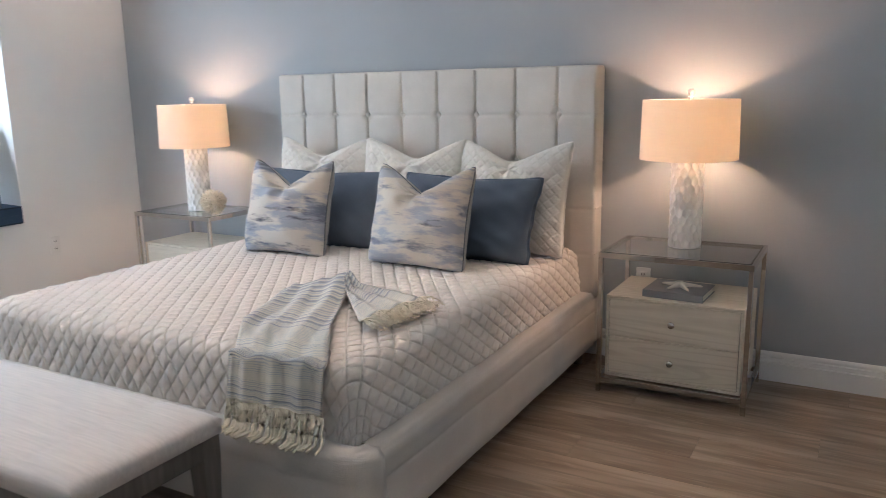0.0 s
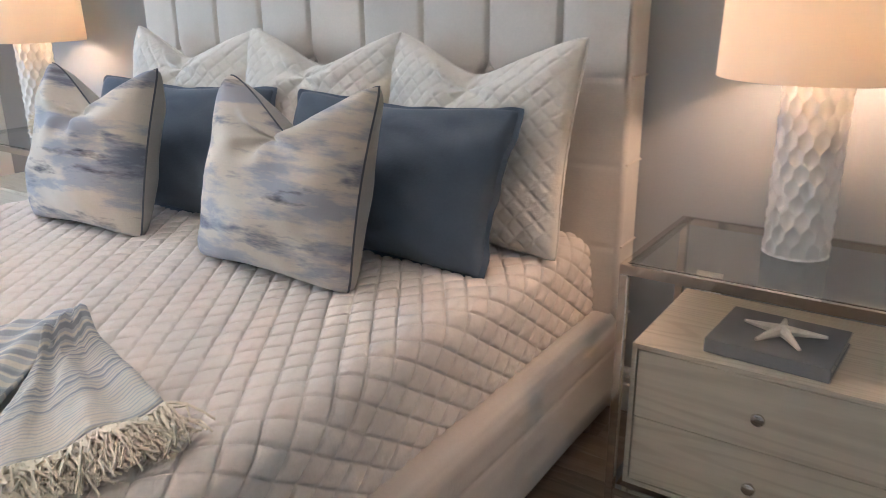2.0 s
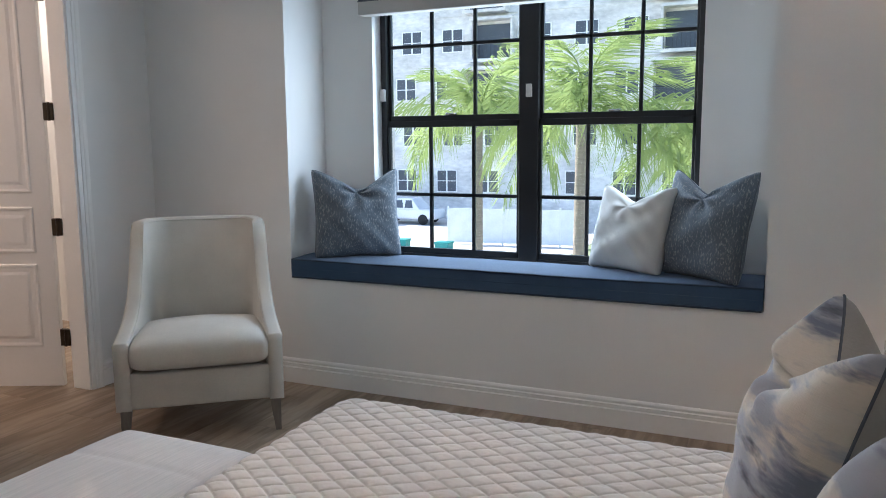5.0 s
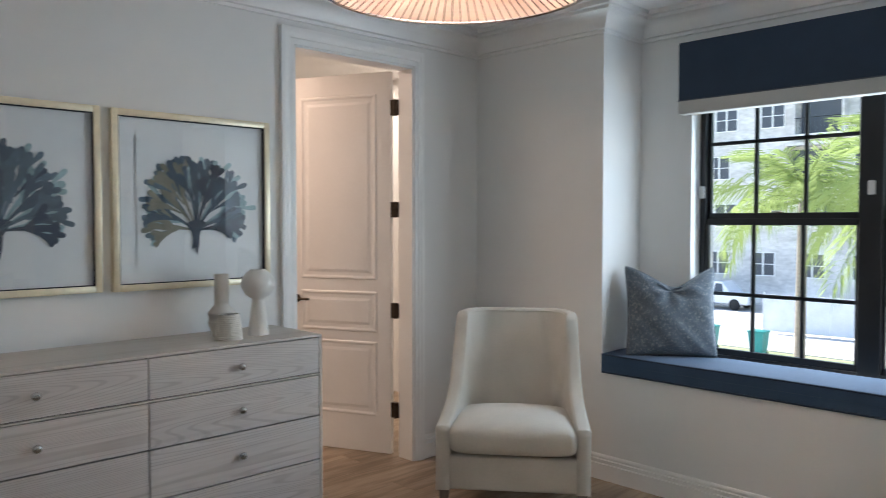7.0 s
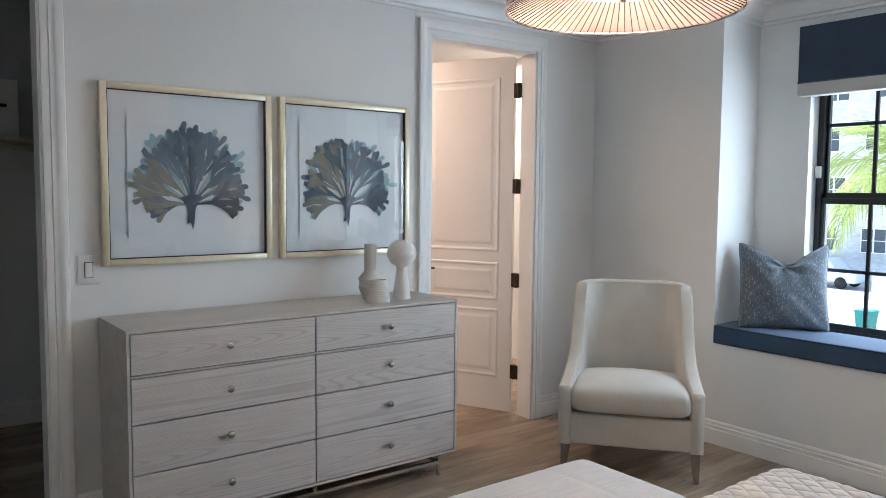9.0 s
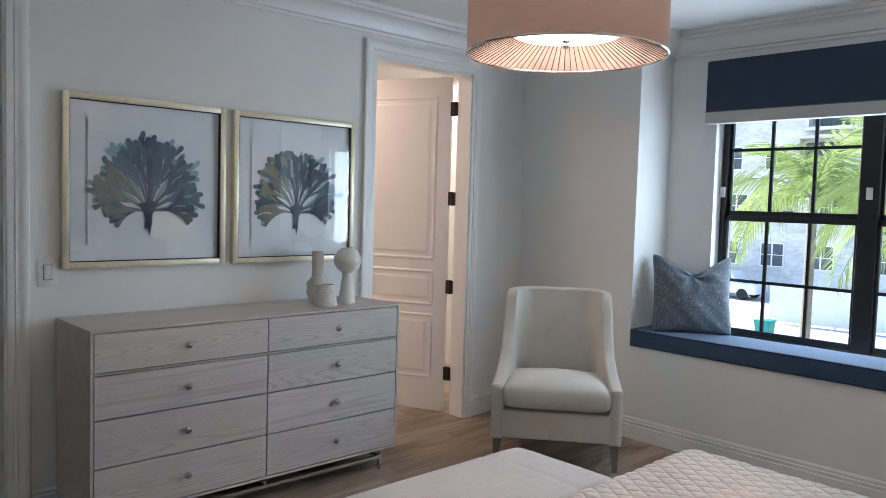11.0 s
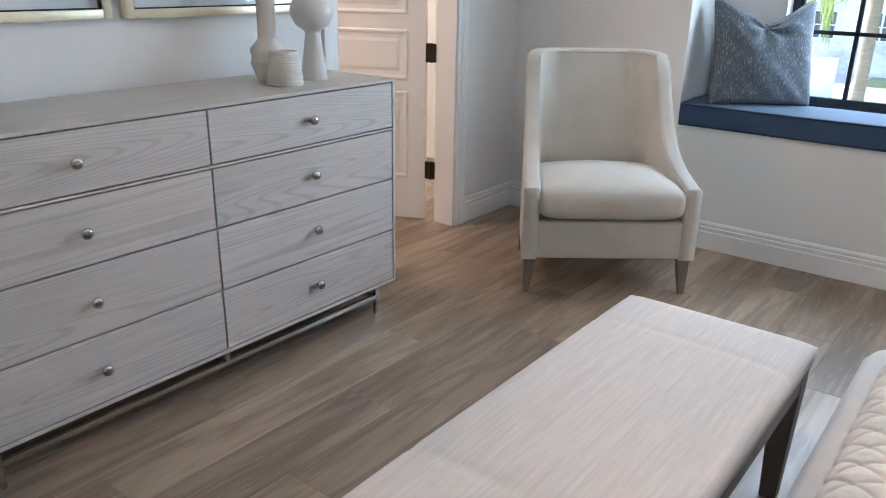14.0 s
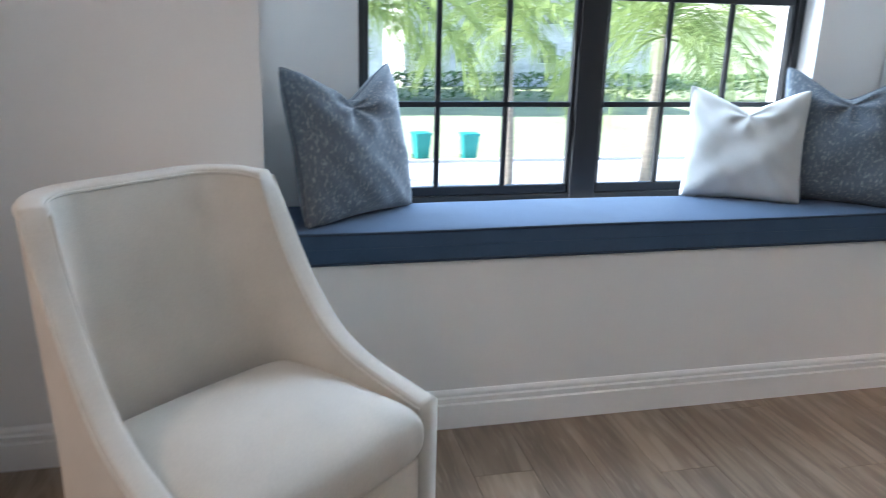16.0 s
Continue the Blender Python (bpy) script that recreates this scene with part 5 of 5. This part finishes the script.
sheet(bm, 96, 40, seat_pad, True)
bmesh.ops.remove_doubles(bm, verts=bm.verts, dist=0.0005)
part("seat_cushion", bm, LINEN, chair, "plump loose seat cushion", "all")
for x, y, sp in ((-0.335, -0.035, 0.0), (0.335, -0.035, 0.0), (-0.295, -0.53, -0.045), (0.295, -0.53, -0.045)):
    bm = bmesh.new()
    rings = [[bm.verts.new((x + sx * w + math.copysign(0.012, x) * (1 - z / 0.17), y + sy * w + sp * (1 - z / 0.17), z)) for sx, sy in ((-1, -1), (1, -1), (1, 1), (-1, 1))] for w, z in ((0.025, 0.172), (0.021, 0.10), (0.0125, 0.0))]
    for a, b in zip(rings, rings[1:]):
        for i in range(4):
            bm.faces.new((a[i], a[(i + 1) % 4], b[(i + 1) % 4], b[i]))
    bm.faces.new(rings[0])
    bm.faces.new(rings[-1])
    part("leg", bm, GREYWOOD, chair, "tapered grey wooden leg", False)

# ---- door ----
ang = math.degrees(math.atan2(-0.909, 0.417))
door = setting("door_1", boxes(((0.042, -0.018, 0.012), (0.828, 0.018, 2.422)), bevel=0.002, segs=1), DOORP, "white three-panel door standing open into the hall")
door.matrix_basis = pose(-4.290, -0.640, 0, 0, 0, ang)
for side in (-1, 1):
    for z0, z1 in ((1.12, 2.285), (0.785, 1.035), (0.25, 0.715)):
        bm = bmesh.new()
        x0, x1 = 0.145, 0.69
        y = side * 0.018
        loops = []
        for inset, dy in ((-0.006, -0.0005), (0.0, 0.0042), (0.008, 0.0048), (0.020, 0.0006), (0.040, 0.0006), (0.058, 0.0042)):
            loops.append([bm.verts.new((px, y + side * dy, pz)) for px, pz in ((x0 + inset, z0 + inset), (x1 - inset, z0 + inset), (x1 - inset, z1 - inset), (x0 + inset, z1 - inset))])
        for a, b in zip(loops, loops[1:]):
            for i in range(4):
                bm.faces.new((a[i], a[(i + 1) % 4], b[(i + 1) % 4], b[i]))
        bm.faces.new(loops[-1])
        part("panel", bm, DOORP, door, "", False)
    h = part("door_handle", tube(lathe([(0, 0.0), (0.026, 0.0), (0.026, 0.006), (0.010, 0.010), (0.010, 0.04), (0, 0.04)], 20), [(0, 0, 0.04), (-0.03, 0, 0.045), (-0.11, 0, 0.043)], 0.008, 8), BRONZE, door, "dark bronze lever handle")
    h.matrix_basis = pose(0.725, side * 0.018, 0.98, -90 * side, 0, 0)
for z in (0.294, 0.925, 1.56, 2.196):
    bm = lathe([(0, -0.05), (0.007, -0.05), (0.007, 0.05), (0, 0.05)], 12, (0.012, 0.020, z))
    box(bm, (0.010, -0.016, z - 0.048), (0.044, 0.0195, z + 0.048), 0.002, 1)
    box(bm, (-0.012, 0.012, z - 0.048), (0.012, 0.021, z + 0.048), 0.002, 1)
    part("hinge", bm, BRONZE, door, "bronze butt hinge")

# ---- pendant lamp ----
pend = thing("pendant_lamp", "lit drum pendant with sheer shade and wire ribs", "pendant lamp", m=pose(-2.33, 1.845, 0))
PZ, PR = 1.985, 0.298
part("canopy", lathe([(0, ZC), (0.065, ZC), (0.065, ZC - 0.012), (0.05, ZC - 0.025), (0.012, ZC - 0.03), (0, ZC - 0.03)], 32), KNOB, pend, "nickel ceiling canopy")
part("rod", lathe([(0.006, ZC - 0.03), (0.006, PZ + 0.05)], 12), KNOB, pend)
part("shade", lathe([(PR, PZ), (PR, PZ + 0.26), (PR - 0.003, PZ + 0.26), (PR - 0.003, PZ), (PR, PZ)], 96), SHEER, pend, "sheer blush drum shade")
for zz in (PZ, PZ + 0.26):
    bm = bmesh.new()
    tube(bm, [(PR * math.cos(a), PR * math.sin(a), zz) for a in [2 * math.pi * i / 96 for i in range(96)]], 0.004, 6, closed=True)
    part("rim", bm, KNOB, pend, "slim metal rim")
bm = bmesh.new()
for i in range(84):
    a = 2 * math.pi * i / 84
    c, s = math.cos(a), math.sin(a)
    tube(bm, [(PR * 0.985 * c, PR * 0.985 * s, PZ + 0.002), (0.165 * c, 0.165 * s, PZ + 0.062)], 0.0013, 4)
tagged(part("wire_ribs", bm, BRONZE, pend, "fine radiating wires"), kind="stuff")
part("diffuser", lathe([(0, PZ + 0.048), (0.10, PZ + 0.050), (0.16, PZ + 0.058), (0.168, PZ + 0.066), (0.168, PZ + 0.16), (0.165, PZ + 0.16), (0.165, PZ + 0.068), (0.0, PZ + 0.053)], 56), DIFF, pend, "glowing opal diffuser")
part("finial", lathe([(0, PZ + 0.016), (0.008, PZ + 0.018), (0.012, PZ + 0.026), (0.008, PZ + 0.034), (0.014, PZ + 0.040), (0.014, PZ + 0.050), (0, PZ + 0.050)], 20), KNOB, pend, "small nickel finial")

# ---- closet ----
shelf = thing("closet_shelf", "raw wooden closet shelf", "shelf", m=pose(-1.0, -2.14, 1.80))
part("board", boxes(((-0.72, -0.19, 0), (1.55, 0.20, 0.02)), bevel=0.002), OAKWARM, shelf)
part("cleat", boxes(((-0.72, -0.19, -0.05), (1.55, -0.17, 0.0)), bevel=0.002), OAKWARM, shelf)
carton = thing("white_box", "white lidded cardboard box on the closet shelf", "box", m=pose(-1.36, -2.13, 1.821))
part("carton_body", boxes(((-0.16, -0.13, 0), (0.16, 0.13, 0.33)), bevel=0.003), PLASTIC, carton)
part("print_bar", boxes(((-0.10, 0.131, 0.17), (0.02, 0.1325, 0.19))), GAP, carton, "grey printed lettering", False)

# ---- floor planks ----
PW, PL = 0.200, 1.20
plank_meshes = {}


def plank(x0, x1, y0, y1):
    key = (round(x1 - x0, 3), round(y1 - y0, 3))
    if key not in plank_meshes:
        ob = link("plank", boxes(((0, 0, -0.008), (key[0], key[1], 0.0)), bevel=0.0005, segs=1), FLOORW)
        plank_meshes[key] = ob.data
    else:
        ob = new("plank", plank_meshes[key])
    ob.parent, ob.location = floor, (x0, y0, 0)


row, y = 0, -3.30
while y < YN:
    x = -5.60 + (row * 0.43) % PL - PL
    y1 = min(y + PW, YN + 0.05) - 0.0013
    while x < XE:
        lo = -4.95 if y > -0.62 else -5.50
        x0, x1 = max(x, lo), min(x + PL, XE + 0.05) - 0.0013
        if x1 - x0 > 0.03:
            plank(x0, x1, y, y1)
        x += PL
    row, y = row + 1, y + PW

# ---- outside ----
GRASS = material("lawn", (0.25, 0.28, 0.14), 0.95, 0, 0.3, 0.4, 6, 0)
ROADM = material("pale_concrete", (0.50, 0.485, 0.46), 0.9, 0, 0.12, 0.3, 8, 0)
STUCCO = material("pale_block_render", (0.66, 0.64, 0.61), 0.95, 0, 0.35, 0.35, 2.2, 0.2, (1, 1, 2.5))
DARKW = material("dark_glass_and_shade", (0.07, 0.08, 0.10), 0.3, 0, 0.1, 1, 10, 0)
LEAF = shade_cloth("palm_leaf", (0.30, 0.37, 0.14), 0.5)
BARK = material("palm_bark", (0.25, 0.21, 0.16), 0.95, 0, 0.25, 3, 30, 0.5, (1, 1, 6))
SHRUB = material("shrub_leaf", (0.09, 0.16, 0.045), 0.7, 0, 0.35, 2, 14, 0)
TEAL = material("teal_bin_plastic", (0.02, 0.22, 0.20), 0.5, 0, 0.1, 4, 40, 0.05)
CARW = material("white_car_paint", (0.75, 0.76, 0.77), 0.25, 0, 0.03, 2, 20, 0)
TYRE = material("tyre_rubber", (0.02, 0.02, 0.02), 0.85, 0, 0.1, 10, 60, 0.2)
FENCEM = material("white_fence_sheet", (0.70, 0.71, 0.72), 0.7, 0, 0.08, 2, 12, 0.1)
GZ = -4.0
setting("ground", boxes(((-900, -900, GZ - 0.5), (900, 900, GZ))), GRASS, "green lawn and verge below the house")
setting("wall_lower_storey", boxes(((-5.60, -3.42, GZ), (XE + 0.15, YN + 0.15, -0.15))), WALL, "plain rendered storey under the room")
setting("roof", boxes(((-5.75, -3.55, ZC + 0.15), (XE + 0.3, YN + 0.3, ZC + 0.35))), WALL, "flat roof slab over the house")
setting("road", boxes(((-31.2, -300, GZ - 0.1), (-11, 300, GZ + 0.02))), ROADM, "bright pale concrete road")
setting("pavement", boxes(((-60, -60, GZ - 0.1), (-33.5, -6, GZ + 0.03))), ROADM, "pale paved yard before the apartment block")
setting("kerb", boxes(((-31.45, -300, GZ - 0.1), (-31.2, 300, GZ + 0.15)), bevel=0.02), ROADM, "concrete kerb")


def building(name, label, x, y0, y1, height, storeys, pitch, mat_, seed):
    """A plain rendered block with window openings set back in its near face."""
    o = thing(name, label, "building", m=pose(x, (y0 + y1) / 2, GZ))
    L = (y1 - y0) / 2
    part("wall", boxes(((-14, -L, 0), (0, L, height))), mat_, o, "", False)
    part("roof", boxes(((-14.2, -L - 0.2, height), (0.3, L + 0.2, height + 0.35)), ((-0.2, -L, height + 0.35), (0.1, L, height + 1.1))), mat_, o, "", False)
    fr = boxes(((0.0, -0.78, -0.06), (0.07, 0.78, 0.0)), ((0.0, -0.78, 1.45), (0.07, 0.78, 1.51)), ((0.0, -0.78, 0), (0.07, -0.72, 1.45)), ((0, 0.72, 0), (0.07, 0.78, 1.45)), ((0, -0.05, 0), (0.07, 0.05, 1.45)), ((0, -0.72, 0.70), (0.07, 0.72, 0.75)))
    gl = boxes(((0.004, -0.74, 0.0), (0.03, 0.74, 1.45)))
    frame_me = link("window", fr, TRIM)
    pane_me = link("pane", gl, DARKW)
    first_ = True
    balconies = storeys > 3
    for s_ in range(storeys):
        n_ = int((2 * L - 2) / pitch)
        for i in range(n_):
            if balconies and s_ > 1 and i % 4 == 2:
                yb, zb = -L + 1.6 + pitch * i + (0.5 if s_ % 2 else 0), 1.32 + 3.2 * s_
                bal = part("balcony", boxes(((0.0, yb - 1.5, zb - 0.2), (1.0, yb + 1.5, zb)), ((0.0, yb - 1.5, zb), (0.9, yb - 1.36, zb + 2.5)), ((0.0, yb + 1.36, zb), (0.9, yb + 1.5, zb + 2.5)), ((0.0, yb - 1.5, zb + 2.5), (1.0, yb + 1.5, zb + 2.7))), mat_, o, "recessed concrete balcony", False)
                # dark panel puts the shade of the deep balcony opening into colour
                part("opening_shade", boxes(((0.01, yb - 1.3, zb + 0.02), (0.05, yb + 1.3, zb + 2.3))), DARKW, bal, "dark panel for the shade inside the balcony opening", False)
                part("railing", boxes(((0.93, yb - 1.36, zb + 0.95), (0.97, yb + 1.36, zb + 1.0)), *[((0.94, yb - 1.3 + 0.26 * q, zb), (0.96, yb - 1.28 + 0.26 * q, zb + 0.95)) for q in range(11)]), BLACKF, bal, "thin black railing", False)
                continue
            w = frame_me if first_ else new("window", frame_me.data)
            p = pane_me if first_ else new("pane", pane_me.data)
            first_ = False
            w.parent, p.parent = o, w
            w.location = (0, -L + 1.6 + pitch * i + (0.5 if s_ % 2 else 0), 2.0 + 3.2 * s_)
    for s_ in range(1, storeys):
        part("string_course", boxes(((0, -L, 1.1 + 3.2 * s_), (0.08, L, 1.3 + 3.2 * s_))), mat_, o, "", False)
    return o


building("apartment_block", "pale block apartment building with rows of windows", -51, -48, 8, 16.5, 5, 3.1, STUCCO, 1)
building("white_house", "white two-storey house behind the lawn", -66, 12, 34, 7.0, 2, 3.6, STUCCO, 2)

# palms: trunk, and fronds with leaflets along a drooping rib
bm = bmesh.new()
FL_ = 2.75


def rib(s):
    return Vector((FL_ * (s - 0.18 * s ** 3), 0, 0.95 * s - 2.05 * s ** 2.1))


tube(bm, [rib(i / 10) for i in range(11)], 0.022, 5, 0.25)
rndp = random.Random(3)
for i in range(46):
    s = 0.10 + 0.90 * i / 45
    for sd in (-1, 1):
        p = rib(s)
        ln = 0.78 * (math.sin(math.pi * (0.12 + 0.80 * s)) ** 0.7) * rndp.uniform(0.85, 1.1)
        d = Vector((0.55 + rndp.uniform(-0.2, 0.25), sd * 0.75, -0.20 + rndp.uniform(-0.55, 0.5))).normalized()
        q = p + d * ln * 0.5 + Vector((0, 0, 0.03))
        e_ = p + d * ln + Vector((0.05, 0, -0.80 * ln))
        wv = Vector((0.015, 0, 0.008))
        a1, a2, b1, b2, c1 = (bm.verts.new(v) for v in (p - wv * 0.5, p + wv * 0.5, q - wv, q + wv, e_))
        bm.faces.new((a1, a2, b2, b1))
        bm.faces.new((b1, b2, c1))
frond0 = link("frond", bm, LEAF)
frond_used = False


def palm(x, y, top, lean, seed, scale=1.0):
    global frond_used
    rnd = random.Random(seed)
    o = thing("palm_tree", "green feathery palm tree beside the road", "palm tree", "palms outside the window", pose(x, y, GZ))
    H = top - GZ
    bm = bmesh.new()
    tube(bm, [(lean * (i / 12) ** 2, 0.3 * lean * (i / 12) ** 2, H * i / 12) for i in range(13)], 0.15, 10, 0.72)
    part("trunk", bm, BARK, o)
    for i in range(20):
        f = frond0 if not frond_used else new("frond", frond0.data)
        frond_used = True
        f.parent = o
        el = 92 * (i / 19) - 72
        f.matrix_basis = Matrix.Translation((lean, 0.3 * lean, H - 0.05)) @ pose(0, 0, 0, rnd.uniform(-25, 25), el + rnd.uniform(-9, 9), i * 137.5 + rnd.uniform(-12, 12)) @ Matrix.Scale(scale * rnd.uniform(0.70, 1.12), 4)


palm(-17.5, -0.9, 1.9, 0.3, 1)
palm(-20.5, -4.4, 2.0, -0.3, 2)
palm(-18.5, 2.3, 1.5, 0.3, 3)
palm(-16.5, 8.0, 1.2, 0.2, 4)
palm(-24.0, 7.6, 1.2, -0.4, 5, 1.15)
palm(-27.0, 1.0, 0.6, 0.4, 6, 1.1)

# clipped shrubs along the far lawn
bm = bmesh.new()
rnd = random.Random(9)
for i in range(5200):
    c = Vector((rnd.uniform(-56, -54.4), rnd.uniform(-4, 46), GZ + 1.9 * rnd.random() ** 0.6))
    d = Vector((rnd.uniform(-1, 1), rnd.uniform(-1, 1), rnd.uniform(-0.4, 1))).normalized() * 0.22
    e_ = d.cross(Vector((0.3, 0.5, 0.8))).normalized() * 0.10
    bm.faces.new([bm.verts.new(c + k) for k in (-d, e_, d, -e_)])
tagged(link("hedge", bm, SHRUB), "dense green hedge along the far lawn", "hedge", "", "stuff")


def bin_(x, y, rz):
    o = thing("wheelie_bin", "teal plastic wheeled bin at the kerb", "bin", "bins at the kerb", pose(x, y, GZ, 0, 0, rz))
    bm = bmesh.new()
    rings = [[bm.verts.new((sx * w, sy * w * 1.1, z)) for sx, sy in ((-1, -1), (1, -1), (1, 1), (-1, 1))] for w, z in ((0.22, 0.06), (0.30, 1.0))]
    for i in range(4):
        bm.faces.new((rings[0][i], rings[0][(i + 1) % 4], rings[1][(i + 1) % 4], rings[1][i]))
    bm.faces.new(rings[0])
    bm.faces.new(rings[1])
    part("tub", bm, TEAL, o, "", False)
    part("lid", boxes(((-0.33, -0.36, 1.0), (0.33, 0.36, 1.07)), bevel=0.02), TEAL, o)
    for s_ in (-1, 1):
        part("wheel", lathe([(0, -0.03), (0.1, -0.03), (0.1, 0.03), (0, 0.03)], 16), TYRE, o).matrix_basis = pose(-0.24, s_ * 0.24, 0.1, 90, 0, 0)


bin_(-31.9, 8.5, 0)
bin_(-32.2, 6.6, 10)
bin_(-31.9, -10.4, 0)
bin_(-32.1, -12.6, 5)

car = thing("parked_car", "white sport utility car parked by the apartment block", "car", m=pose(-47.5, -19.8, GZ + 0.03, 0, 0, 90))
part("body", boxes(((-2.3, -0.92, 0.35), (2.3, 0.92, 1.02)), bevel=0.12, segs=3), CARW, car)
bm = bmesh.new()
rings = [[bm.verts.new((x, y, z)) for x, y in ((a, -w), (b, -w), (b, w), (a, w))] for a, b, w, z in ((-2.2, 1.2, 0.88, 1.0), (-1.95, 0.55, 0.72, 1.72))]
for i in range(4):
    bm.faces.new((rings[0][i], rings[0][(i + 1) % 4], rings[1][(i + 1) % 4], rings[1][i]))
bm.faces.new(rings[1])
part("cabin", bm, CARW, car, "", False)
for sd in (-1, 1):
    for xa, xb in ((-1.75, -0.9), (-0.8, 0.0), (0.1, 0.7)):
        bm = bmesh.new()
        bm.faces.new([bm.verts.new(v) for v in ((xa, sd * 0.87, 1.10), (xb, sd * 0.87, 1.10), (xb - 0.12, sd * 0.765, 1.60), (xa + 0.05, sd * 0.765, 1.60))])
        part("side_window", bm, DARKW, car, "dark side window", False)
    for xw in (-1.45, 1.45):
        part("wheel", lathe([(0, -0.11), (0.30, -0.11), (0.35, -0.07), (0.35, 0.07), (0.30, 0.11), (0, 0.11)], 24), TYRE, car).matrix_basis = pose(xw, sd * 0.86, 0.35, 90, 0, 0)

fence = thing("site_fence", "white sheeted site fence beside the yard", "fence", m=pose(-39, -9.5, GZ + 0.03, 0, 0, 6))
for i in range(5):
    part("panel", boxes(((-0.02, -3.6 + 1.5 * i, 0.1), (0.02, -2.16 + 1.5 * i, 1.9)), bevel=0.005, segs=1), FENCEM, fence, "", False)
    part("post", boxes(((-0.05, -3.66 + 1.5 * i, 0), (0.05, -3.58 + 1.5 * i, 2.0))), FENCEM, fence, "", False)
